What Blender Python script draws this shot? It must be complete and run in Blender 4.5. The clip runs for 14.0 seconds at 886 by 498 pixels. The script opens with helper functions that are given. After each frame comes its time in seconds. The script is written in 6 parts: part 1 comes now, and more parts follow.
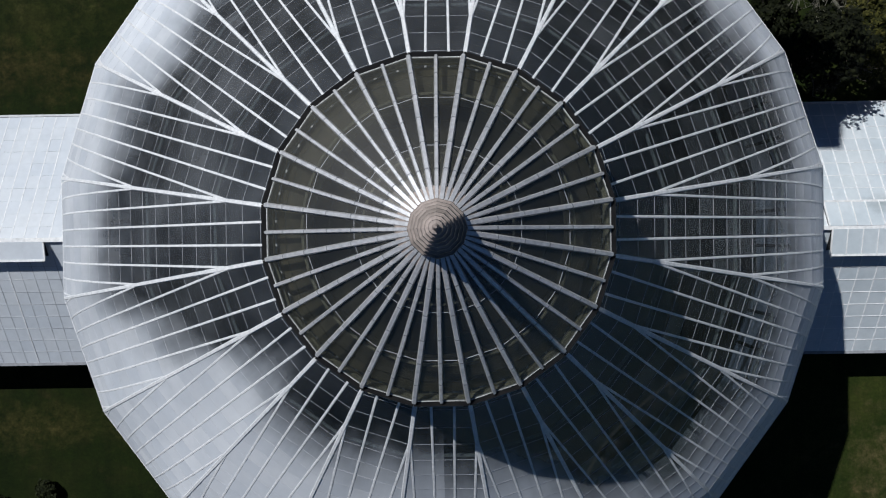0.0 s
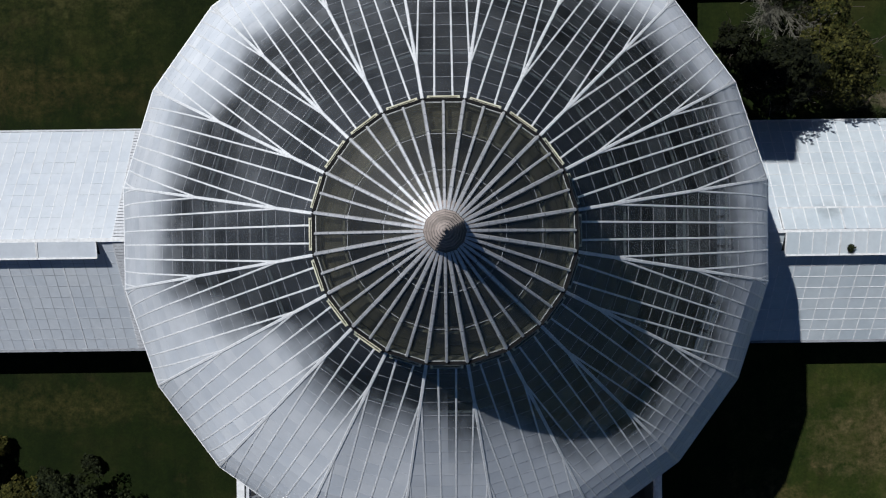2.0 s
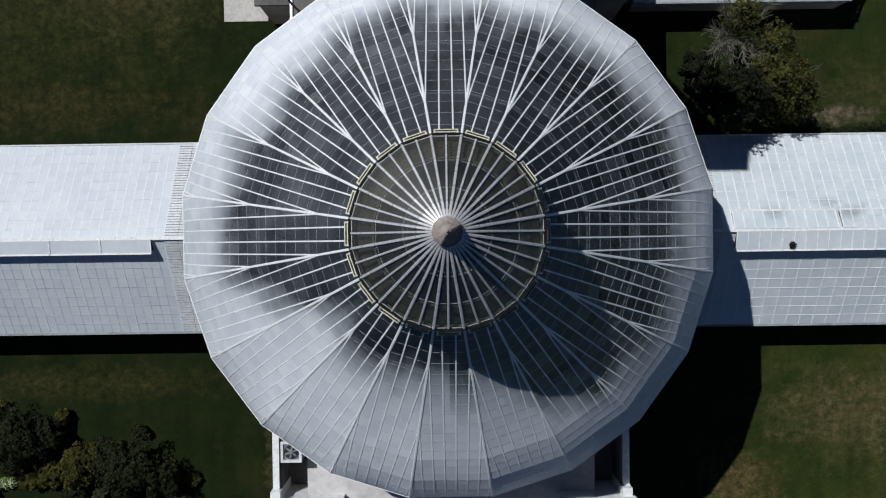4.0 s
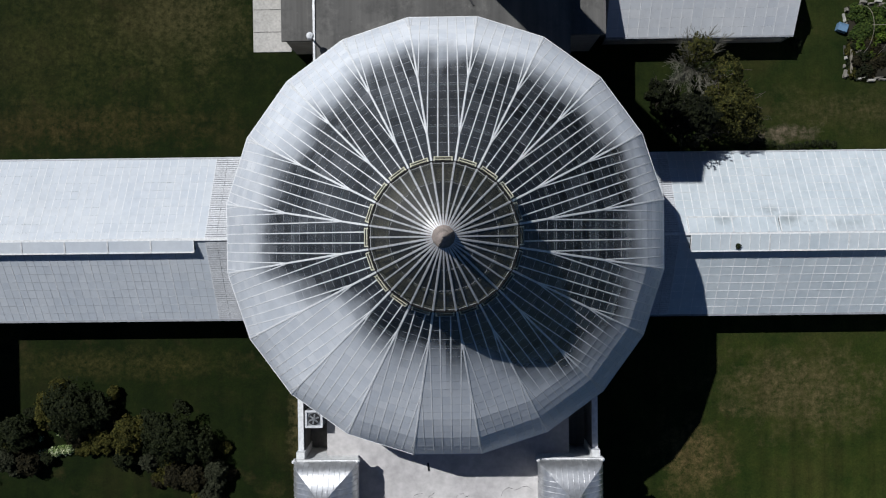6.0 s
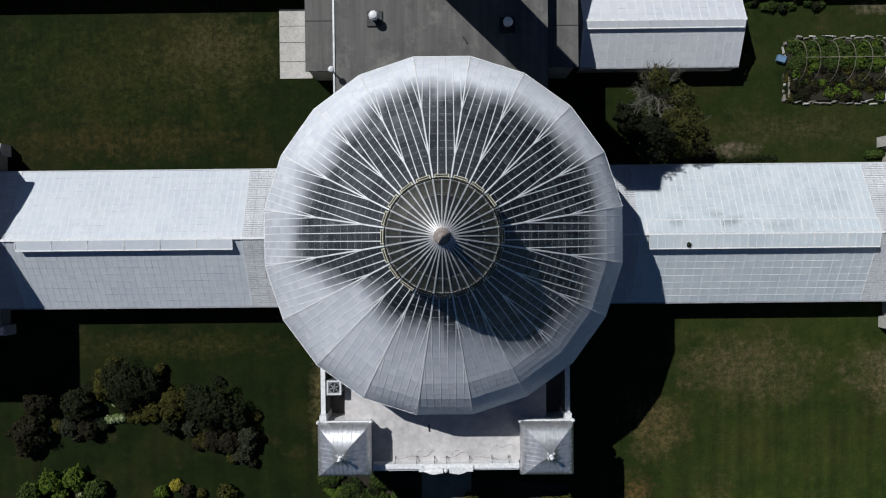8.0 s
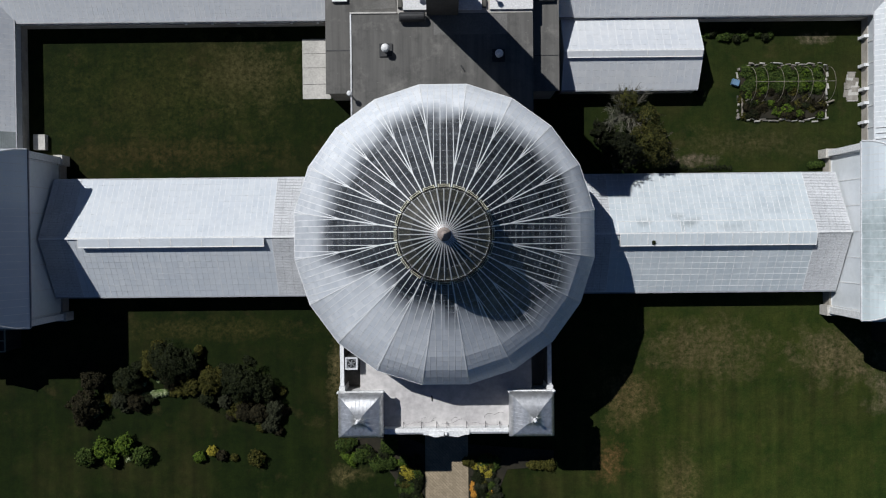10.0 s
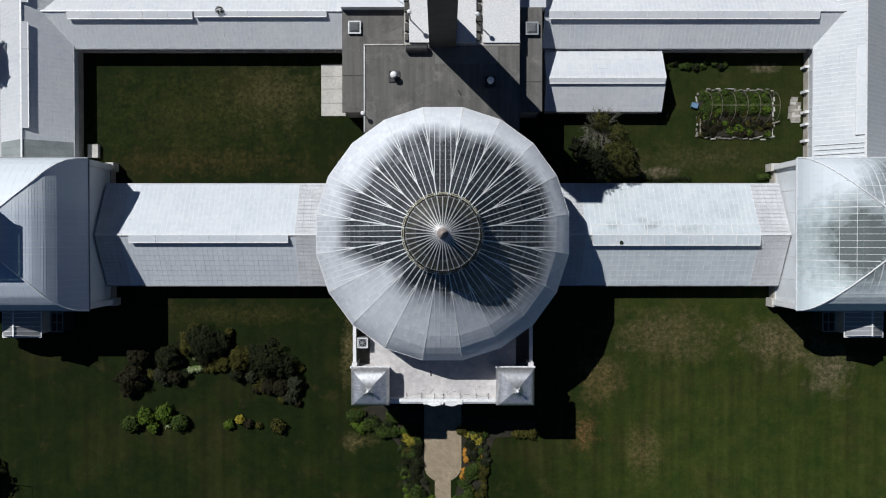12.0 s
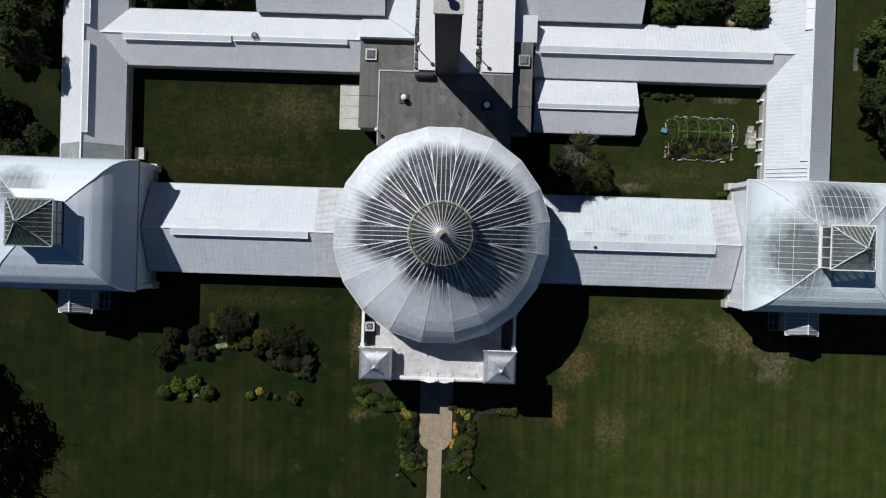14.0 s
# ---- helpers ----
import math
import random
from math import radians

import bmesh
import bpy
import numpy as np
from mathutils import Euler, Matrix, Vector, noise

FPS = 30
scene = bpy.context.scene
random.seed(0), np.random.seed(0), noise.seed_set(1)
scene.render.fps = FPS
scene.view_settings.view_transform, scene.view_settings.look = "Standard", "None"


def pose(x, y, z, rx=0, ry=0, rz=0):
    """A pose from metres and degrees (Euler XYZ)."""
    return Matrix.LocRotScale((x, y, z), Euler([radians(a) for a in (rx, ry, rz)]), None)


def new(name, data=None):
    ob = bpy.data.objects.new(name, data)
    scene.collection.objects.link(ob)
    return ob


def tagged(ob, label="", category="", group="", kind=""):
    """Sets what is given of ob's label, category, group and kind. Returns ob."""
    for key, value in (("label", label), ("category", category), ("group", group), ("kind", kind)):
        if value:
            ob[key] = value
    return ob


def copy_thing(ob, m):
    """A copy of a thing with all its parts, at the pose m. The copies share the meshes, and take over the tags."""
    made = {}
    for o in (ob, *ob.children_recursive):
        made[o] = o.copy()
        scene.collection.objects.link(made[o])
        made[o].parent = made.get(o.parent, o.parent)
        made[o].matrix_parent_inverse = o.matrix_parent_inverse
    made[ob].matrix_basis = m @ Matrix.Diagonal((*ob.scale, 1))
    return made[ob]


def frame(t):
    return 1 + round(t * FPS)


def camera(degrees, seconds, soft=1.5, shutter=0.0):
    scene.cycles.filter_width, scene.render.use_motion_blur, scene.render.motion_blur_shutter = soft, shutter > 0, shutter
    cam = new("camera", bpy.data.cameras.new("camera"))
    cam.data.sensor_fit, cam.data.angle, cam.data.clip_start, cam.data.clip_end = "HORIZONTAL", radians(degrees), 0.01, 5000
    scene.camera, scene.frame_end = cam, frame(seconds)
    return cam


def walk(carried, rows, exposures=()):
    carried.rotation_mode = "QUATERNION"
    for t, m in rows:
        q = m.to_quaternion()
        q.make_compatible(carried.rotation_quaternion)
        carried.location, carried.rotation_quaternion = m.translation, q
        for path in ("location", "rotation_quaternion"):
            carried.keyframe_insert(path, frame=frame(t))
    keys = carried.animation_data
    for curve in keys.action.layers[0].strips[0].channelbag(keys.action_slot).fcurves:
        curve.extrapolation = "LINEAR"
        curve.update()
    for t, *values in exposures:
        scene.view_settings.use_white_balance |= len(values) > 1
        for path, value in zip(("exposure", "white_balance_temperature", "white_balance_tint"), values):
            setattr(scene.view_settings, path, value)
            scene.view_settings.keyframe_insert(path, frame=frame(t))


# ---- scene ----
cam = camera(61.5, 14.0, soft=1.15)
# seconds, eye x, y, z, and the turns about x, y, z of a camera that looks straight down
PATH = [
    (0.0, 0.121, -0.112, 31.504, -0.945, 0.270, -0.900),
    (0.5, 0.117, -0.122, 32.285, -0.875, 0.263, -0.864),
    (1.0, 0.103, -0.134, 33.191, -0.815, 0.260, -0.830),
    (1.5, 0.085, -0.146, 34.212, -0.771, 0.252, -0.858),
    (2.0, 0.027, -0.152, 35.316, -0.761, 0.270, -0.758),
    (2.5, -0.018, -0.155, 36.548, -0.776, 0.290, -0.790),
    (3.0, -0.033, -0.161, 37.878, -0.816, 0.317, -0.798),
    (5.5, 0.155, -0.048, 45.366, -0.970, 0.460, -0.758),
    (6.0, 0.194, 0.002, 47.098, -0.965, 0.471, -0.653),
    (6.5, 0.225, 0.041, 49.006, -0.966, 0.465, -0.649),
    (7.0, 0.236, 0.063, 51.012, -0.973, 0.454, -0.603),
    (7.5, 0.252, 0.050, 53.092, -0.994, 0.388, -0.608),
    (8.0, 0.239, 0.013, 55.202, -1.004, 0.336, -0.580),
    (10.5, 0.041, -0.248, 66.102, -0.853, 0.145, -0.542),
    (11.0, 0.023, -0.303, 68.490, -0.835, 0.086, -0.573),
    (11.5, 0.016, -0.349, 71.090, -0.814, 0.030, -0.541),
    (12.0, 0.013, -0.384, 73.823, -0.795, -0.008, -0.016),
    (12.5, 0.012, -0.406, 76.498, -0.768, -0.042, 0.935),
    (13.0, 0.005, -0.426, 79.230, -0.750, -0.075, 1.337),
    (13.5, -0.006, -0.439, 82.008, -0.722, -0.107, 1.591),
    (14.0, -0.020, -0.454, 84.764, -0.700, -0.129, 1.809),
]
walk(cam, [(t, pose(x, y, z, a, b, c)) for t, x, y, z, a, b, c in PATH], [(0.0, -0.08, 6130, 9), (8.0, -0.1, 6190, 9), (14.0, 0.08, 6280, 9)])

# ---- light ----
SUN_ELEV, SUN_AZ = radians(49.5), math.atan2(0.714, -0.70)
world = bpy.data.worlds.new("sky_world")
scene.world = world
world.use_nodes = True
wn = world.node_tree
sky = wn.nodes.new("ShaderNodeTexSky")
sky.sky_type, sky.sun_disc = "NISHITA", False
sky.sun_elevation, sky.sun_rotation = SUN_ELEV, math.pi / 2 - SUN_AZ
sky.air_density, sky.dust_density, sky.ozone_density = 0.7, 0.0, 10.0
wn.links.new(sky.outputs[0], wn.nodes["Background"].inputs[0])
wn.nodes["Background"].inputs[1].default_value = 0.034
sun = new("sun", bpy.data.lights.new("sun", "SUN"))
sun.data.energy, sun.data.angle, sun.data.color = 4.85, radians(0.5), (1.0, 0.975, 0.94)
sun_dir = Vector((math.cos(SUN_AZ) * math.cos(SUN_ELEV), math.sin(SUN_AZ) * math.cos(SUN_ELEV), math.sin(SUN_ELEV)))
sun.matrix_world = Matrix.Translation((-40, 40, 60)) @ sun_dir.to_track_quat("Z", "Y").to_matrix().to_4x4()

# ---- materials ----
class Mat:
    """A node material under construction."""
    def __init__(self, name):
        self.m = bpy.data.materials.new(name)
        self.m.use_nodes = True
        self.t = self.m.node_tree
        self.b = self.t.nodes["Principled BSDF"]
        self.out = self.t.nodes["Material Output"]

    def n(self, kind, **props):
        nd = self.t.nodes.new(kind)
        for k, v in props.items():
            if k == "blend":
                nd.blend_type = v
            elif k == "dtype":
                nd.data_type = v
            elif k == "op":
                nd.operation = v
            elif k == "wave":
                nd.wave_type = v
            elif k == "bands":
                nd.bands_direction = v
        return nd

    def link(self, a, b):
        self.t.links.new(a, b)

    def coords(self, obj=False):
        if obj:
            return self.n("ShaderNodeTexCoord").outputs["Object"]
        return self.n("ShaderNodeNewGeometry").outputs["Position"]

    def noise(self, scale, detail=4.0, rough=0.55, vec=None, stretch=None):
        v = vec if vec is not None else self.coords()
        if stretch:
            mp = self.n("ShaderNodeMapping")
            mp.inputs["Scale"].default_value = stretch
            self.link(v, mp.inputs["Vector"])
            v = mp.outputs[0]
        nz = self.n("ShaderNodeTexNoise")
        nz.inputs["Scale"].default_value = scale
        nz.inputs["Detail"].default_value = detail
        nz.inputs["Roughness"].default_value = rough
        self.link(v, nz.inputs["Vector"])
        return nz.outputs["Fac"]

    def ramp(self, fac, *stops):
        r = self.n("ShaderNodeValToRGB")
        el = r.color_ramp.elements
        while len(el) < len(stops):
            el.new(0.5)
        for e, (p, c) in zip(el, stops):
            e.position = p
            e.color = (*c, 1) if isinstance(c, tuple) else (c, c, c, 1)
        self.link(fac, r.inputs[0])
        return r.outputs[0]

    def mix(self, fac, a, b, blend="MIX"):
        m = self.n("ShaderNodeMix", dtype="RGBA", blend=blend)
        for key, v in ((0, fac), (6, a), (7, b)):
            if isinstance(v, (int, float)):
                m.inputs[key].default_value = v if key == 0 else (v, v, v, 1)
            elif isinstance(v, tuple):
                m.inputs[key].default_value = (*v, 1)
            else:
                self.link(v, m.inputs[key])
        return m.outputs[2]

    def math(self, op, a, b=0.0, clamp=False):
        m = self.n("ShaderNodeMath", op=op)
        m.use_clamp = clamp
        for i, v in enumerate((a, b)):
            if isinstance(v, (int, float)):
                m.inputs[i].default_value = v
            else:
                self.link(v, m.inputs[i])
        return m.outputs[0]

    def axis(self, vec, k):
        s = self.n("ShaderNodeSeparateXYZ")
        self.link(vec, s.inputs[0])
        return s.outputs[k]

    def bump(self, height, strength=0.3, dist=0.02):
        bp = self.n("ShaderNodeBump")
        bp.inputs["Strength"].default_value = strength
        bp.inputs["Distance"].default_value = dist
        self.link(height, bp.inputs["Height"])
        self.link(bp.outputs[0], self.b.inputs["Normal"])

    def base(self, col, rough=0.6, metal=0.0, spec=0.5):
        if isinstance(col, tuple):
            self.b.inputs["Base Color"].default_value = (*col, 1)
        else:
            self.link(col, self.b.inputs["Base Color"])
        self.b.inputs["Metallic"].default_value = metal
        self.b.inputs["Specular IOR Level"].default_value = spec
        if isinstance(rough, (int, float)):
            self.b.inputs["Roughness"].default_value = rough
        else:
            self.link(rough, self.b.inputs["Roughness"])
        return self.m


def plain(name, c1, c2, scale=1.0, fine=12.0, rough=0.6, metal=0.0, bump=0.2, spec=0.4, lo=0.35, hi=0.65):
    """Two tones at two scales, with fine relief."""
    m = Mat(name)
    big = m.ramp(m.noise(scale), (lo, c1), (hi, c2))
    small = m.ramp(m.noise(fine, 3.0), (0.3, 0.72), (0.7, 1.0))
    col = m.mix(1.0, big, small, "MULTIPLY")
    m.bump(m.noise(fine * 2.0), bump)
    return m.base(col, rough, metal, spec)


def grass_material():
    m = Mat("mown_grass")
    p = m.coords()
    x, y = m.axis(p, 0), m.axis(p, 1)
    mid = m.noise(0.5, 6.0, 0.7, p)
    tuft = m.noise(2.4, 5.0, 0.75, p)
    fine = m.noise(8.0, 4.0, 0.75, p)
    blades = m.noise(1.0, 5.0, 0.7, p, (3.0, 0.14, 1.0))
    green = m.mix(m.ramp(mid, (0.3, 0.0), (0.7, 1.0)), (0.0034, 0.0076, 0.001), (0.0086, 0.014, 0.002))
    # the east lawn is thinner and paler
    east = m.math("MULTIPLY", m.math("SUBTRACT", x, 5.0), 0.058, True)
    front = m.math("MULTIPLY", m.math("SUBTRACT", -3.0, y), 0.3, True)
    pale = m.mix(m.ramp(mid, (0.34, 0.0), (0.66, 1.0)), (0.0119, 0.0224, 0.0038), (0.0268, 0.0345, 0.007))
    pale = m.mix(front, m.mix(1.0, pale, (0.75, 0.75, 0.75), "MULTIPLY"), m.mix(1.0, pale, (1.03, 1.0, 0.92), "MULTIPLY"))
    col = m.mix(east, green, pale)
    col = m.mix(m.ramp(m.noise(0.12, 4.0, 0.65, p), (0.5, 0.0), (0.7, 0.34)), col, (0.036, 0.027, 0.01))
    col = m.mix(m.ramp(m.noise(0.42, 5.0, 0.72, p), (0.58, 0.0), (0.74, 0.3)), col, (0.06, 0.042, 0.018))

    def spot(base, cx, cy, rx, ry, tone, share):
        """A worn patch with a ragged outline."""
        dx = m.math("DIVIDE", m.math("SUBTRACT", x, cx), rx)
        dy = m.math("DIVIDE", m.math("SUBTRACT", y, cy), ry)
        d = m.math("SQRT", m.math("ADD", m.math("MULTIPLY", dx, dx), m.math("MULTIPLY", dy, dy)))
        d = m.math("ADD", d, m.math("MULTIPLY", m.math("SUBTRACT", m.noise(0.7, 5.0, 0.7, p), 0.5), 2.4))
        return m.mix(m.math("MULTIPLY", m.math("SUBTRACT", 1.0, d), share * 1.6, True), base, m.mix(m.ramp(tuft, (0.35, 0.0), (0.65, 1.0)), base, tone))

    col = spot(col, 38.4, -13.2, 2.8, 3.2, (0.12, 0.095, 0.06), 0.7)
    col = spot(col, 33.6, -10.6, 4.8, 2.8, (0.095, 0.074, 0.038), 0.9)
    col = spot(col, 22.5, -10.0, 6.5, 3.2, (0.07, 0.056, 0.025), 0.9)
    col = spot(col, 15.5, -14.0, 2.8, 3.2, (0.08, 0.058, 0.024), 0.9)
    col = spot(col, 21.2, 6.25, 3.2, 0.7, (0.11, 0.085, 0.06), 1.1)
    col = spot(col, 14.0, -19.5, 1.8, 2.4, (0.09, 0.05, 0.02), 0.8)
    col = spot(col, 20.0, -21.5, 2.6, 3.5, (0.08, 0.06, 0.025), 0.6)
    col = spot(col, -9.4, -12.0, 0.9, 4.0, (0.1, 0.08, 0.035), 0.8)
    col = spot(col, -8.4, -20.6, 2.2, 1.0, (0.09, 0.07, 0.03), 0.7)
    col = spot(col, -16.5, 14.0, 5.4, 3.6, (0.055, 0.047, 0.02), 0.65)
    col = spot(col, 31.7, 16.5, 1.6, 0.6, (0.11, 0.09, 0.06), 0.9)
    col = spot(col, -24.0, 7.2, 13.0, 1.8, (0.036, 0.025, 0.009), 0.6)
    col = spot(col, 26.0, 7.6, 9.0, 1.6, (0.05, 0.042, 0.018), 0.5)
    col = spot(col, -23.0, 12.0, 15.0, 6.5, (0.034, 0.035, 0.009), 0.4)
    col = spot(col, -21.0, -7.9, 11.0, 1.3, (0.034, 0.03, 0.009), 0.6)
    far = m.math("MULTIPLY", m.math("SUBTRACT", -13.0, y), 0.1, True)
    col = m.mix(far, col, m.mix(1.0, col, (1.14, 1.2, 1.14), "MULTIPLY"))
    # mowing stripes, run up to the house
    wob = m.math("ADD", x, m.math("MULTIPLY", m.noise(0.15, 2.0, 0.5, p), 0.5))
    stripe = m.math("SINE", m.math("MULTIPLY", wob, 2 * math.pi / 2.3))
    stripe = m.math("ADD", stripe, m.math("MULTIPLY", m.math("SINE", m.math("MULTIPLY", wob, 2 * math.pi / 0.97)), 0.7))
    lawn = m.math("MULTIPLY", m.math("SUBTRACT", -8.0, y), 0.2, True)
    fade = m.math("MULTIPLY", m.math("MULTIPLY", stripe, lawn), m.ramp(m.noise(0.12, 3.0), (0.35, 0.12), (0.65, 0.62)))
    fade = m.math("ADD", fade, m.math("MULTIPLY", m.math("SUBTRACT", blades, 0.5), 3.2))
    col = m.mix(1.0, col, m.ramp(m.math("ADD", m.math("MULTIPLY", fade, 0.24), 0.5, True), (0.0, 0.62), (1.0, 1.45)), "MULTIPLY")
    col = m.mix(1.0, col, m.ramp(tuft, (0.25, 0.78), (0.75, 1.22)), "MULTIPLY")
    col = m.mix(1.0, col, m.ramp(fine, (0.25, 0.74), (0.75, 1.26)), "MULTIPLY")
    m.bump(fine, 0.6, 0.05)
    return m.base(col, 0.9, 0.0, 0.1)


def dome_glass():
    """Clear panes with a shading wash that the weather has left along the eaves and over the front."""
    m = Mat("dome_glass")
    p = m.coords()
    x, y, z = m.axis(p, 0), m.axis(p, 1), m.axis(p, 2)
    # the wash climbs to the lantern on the south-south-west side only
    away = m.math("SQRT", m.math("ADD", m.math("MULTIPLY", x, x), m.math("MULTIPLY", y, y)))
    ahead = m.math("DIVIDE", m.math("SUBTRACT", m.math("MULTIPLY", x, -0.342), m.math("MULTIPLY", y, 0.94)), away)
    ahead = m.math("MULTIPLY", m.math("SUBTRACT", ahead, 0.42), 2.1, True)
    front = m.math("MULTIPLY", m.math("MULTIPLY", m.math("MULTIPLY", ahead, ahead), m.math("SUBTRACT", 3.0, m.math("MULTIPLY", ahead, 2.0))), 2.5)
    drift = m.math("MULTIPLY", m.math("SUBTRACT", m.noise(0.35, 4.0, 0.55, p), 0.5), 1.7)
    around = m.math("MULTIPLY", m.math("ARCTAN2", y, x), 9.0)
    cb = m.n("ShaderNodeCombineXYZ")
    m.link(around, cb.inputs[0])
    m.link(m.math("MULTIPLY", z, 0.3), cb.inputs[1])
    runs = m.math("MULTIPLY", m.math("SUBTRACT", m.noise(1.0, 4.0, 0.6, cb.outputs[0]), 0.5), 0.9)
    # each facet was coated a little differently
    turn = m.n("ShaderNodeCombineXYZ")
    m.link(m.math("ROUND", m.math("MULTIPLY", m.math("ARCTAN2", x, y), 10 / math.pi)), turn.inputs[0])
    facet = m.n("ShaderNodeTexWhiteNoise")
    m.link(turn.outputs[0], facet.inputs[0])
    runs = m.math("ADD", runs, m.math("MULTIPLY", m.math("SUBTRACT", facet.outputs[0], 0.5), 0.8))
    edge = m.math("ADD", m.math("ADD", m.math("SUBTRACT", 13.75, m.math("MULTIPLY", x, 0.04)), front), m.math("ADD", drift, runs))
    amount = m.math("MULTIPLY", m.math("SUBTRACT", m.math("ADD", edge, 0.9), z), 0.5, True)
    amount = m.math("MULTIPLY", m.math("MULTIPLY", amount, amount), m.math("SUBTRACT", 3.0, m.math("MULTIPLY", amount, 2.0)))
    rnd = m.n("ShaderNodeObjectInfo").outputs["Random"]
    isl = m.n("ShaderNodeNewGeometry").outputs["Random Per Island"]
    streak = m.ramp(m.noise(3.0, 4.0, 0.7, p), (0.3, 0.95), (0.7, 1.0))
    # the sun's north-west sheen is painted in, as extra pale film on the panes
    nw_sheen = m.math("MULTIPLY", m.math("ADD", m.math("MULTIPLY", m.math("SUBTRACT", y, x), 0.7), 1.5), 0.13, True)
    film_sheen = m.math("ADD", m.math("ADD", m.math("MULTIPLY", m.math("MULTIPLY", isl, isl), 0.02), 0.003), m.math("MULTIPLY", nw_sheen, 0.045))
    haze = m.math("MULTIPLY", m.ramp(m.noise(0.55, 5.0, 0.65, p), (0.35, 0.3), (0.75, 2.2)), film_sheen)
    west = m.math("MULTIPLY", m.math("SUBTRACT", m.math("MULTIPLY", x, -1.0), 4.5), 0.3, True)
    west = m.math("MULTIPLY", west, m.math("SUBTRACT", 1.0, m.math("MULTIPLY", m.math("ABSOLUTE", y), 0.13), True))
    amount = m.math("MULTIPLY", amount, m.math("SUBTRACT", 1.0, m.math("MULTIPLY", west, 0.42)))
    # thinner towards the top
    thin = m.math("MULTIPLY", m.math("SUBTRACT", z, 12.6), 0.15, True)
    amount = m.math("MULTIPLY", amount, m.math("SUBTRACT", 1.0, m.math("MULTIPLY", thin, 0.46)))
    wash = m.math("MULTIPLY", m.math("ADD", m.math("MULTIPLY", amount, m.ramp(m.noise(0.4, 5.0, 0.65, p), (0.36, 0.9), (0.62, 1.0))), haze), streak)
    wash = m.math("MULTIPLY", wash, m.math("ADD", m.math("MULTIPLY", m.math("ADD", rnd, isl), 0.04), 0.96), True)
    clear = m.n("ShaderNodeBsdfTransparent")
    clear.inputs[0].default_value = (0.52, 0.553, 0.595, 1)
    gloss = m.n("ShaderNodeBsdfGlossy")
    gloss.inputs["Roughness"].default_value = 0.34
    gloss.inputs[0].default_value = (1.0, 0.97, 0.93, 1)
    pane = m.n("ShaderNodeMixShader")
    m.link(m.math("ADD", m.math("MULTIPLY", isl, 0.07), 0.045), pane.inputs[0])
    m.link(clear.outputs[0], pane.inputs[1])
    m.link(gloss.outputs[0], pane.inputs[2])
    chalk = m.mix(m.noise(1.1, 4.0), (0.65, 0.68, 0.72), (0.79, 0.8, 0.82))
    m.base(m.mix(1.0, chalk, m.ramp(isl, (0.0, (0.91, 0.93, 0.955)), (1.0, 1.0)), "MULTIPLY"), 0.45)
    through_wash = m.n("ShaderNodeBsdfTranslucent")
    through_wash.inputs[0].default_value = (0.8, 0.84, 0.88, 1)
    coat = m.n("ShaderNodeMixShader")
    coat.inputs[0].default_value = 0.12
    m.link(m.b.outputs[0], coat.inputs[1])
    m.link(through_wash.outputs[0], coat.inputs[2])
    mx = m.n("ShaderNodeMixShader")
    m.link(wash, mx.inputs[0])
    m.link(pane.outputs[0], mx.inputs[1])
    m.link(coat.outputs[0], mx.inputs[2])
    m.link(mx.outputs[0], m.out.inputs[0])
    return m.m


def washed_glass(name, c1, c2, clear_share=0.1, scale=0.35, stains=()):
    """Greenhouse panes under a white shading wash, each a little different."""
    m = Mat(name)
    p = m.coords()
    rnd = m.n("ShaderNodeObjectInfo").outputs["Random"]
    isl = m.n("ShaderNodeNewGeometry").outputs["Random Per Island"]
    var = m.math("FRACT", m.math("ADD", rnd, isl))
    col = m.mix(m.ramp(m.noise(scale, 5.0, 0.6, p), (0.3, 0.0), (0.72, 1.0)), c1, c2)
    col = m.mix(1.0, col, m.ramp(m.noise(2.6, 5.0, 0.7, p), (0.28, 0.9), (0.6, 1.0)), "MULTIPLY")
    col = m.mix(1.0, col, m.ramp(var, (0.0, (0.93, 0.945, 0.965)), (1.0, 1.0)), "MULTIPLY")
    for sx, sy, rx, ry, share in stains:
        dx = m.math("DIVIDE", m.math("SUBTRACT", m.axis(p, 0), sx), rx)
        dy = m.math("DIVIDE", m.math("SUBTRACT", m.axis(p, 1), sy), ry)
        d = m.math("SQRT", m.math("ADD", m.math("MULTIPLY", dx, dx), m.math("MULTIPLY", dy, dy)))
        d = m.math("ADD", d, m.math("MULTIPLY", m.math("SUBTRACT", m.noise(1.8, 5.0, 0.7, p), 0.5), 2.6))
        col = m.mix(m.math("MULTIPLY", m.math("SUBTRACT", 1.0, d), share, True), col, (0.2, 0.225, 0.23))
    m.base(col, 0.38, 0.0, 0.5)
    m.bump(m.noise(1.5, 3.0, 0.5, p), 0.05, 0.05)
    clear = m.n("ShaderNodeBsdfTransparent")
    clear.inputs[0].default_value = (0.75, 0.78, 0.76, 1)
    through_wash = m.n("ShaderNodeBsdfTranslucent")
    through_wash.inputs[0].default_value = (0.8, 0.84, 0.88, 1)
    coat = m.n("ShaderNodeMixShader")
    coat.inputs[0].default_value = 0.1
    m.link(m.b.outputs[0], coat.inputs[1])
    m.link(through_wash.outputs[0], coat.inputs[2])
    mx = m.n("ShaderNodeMixShader")
    mx.inputs[0].default_value = 1 - clear_share
    m.link(clear.outputs[0], mx.inputs[1])
    m.link(coat.outputs[0], mx.inputs[2])
    m.link(mx.outputs[0], m.out.inputs[0])
    return m.m


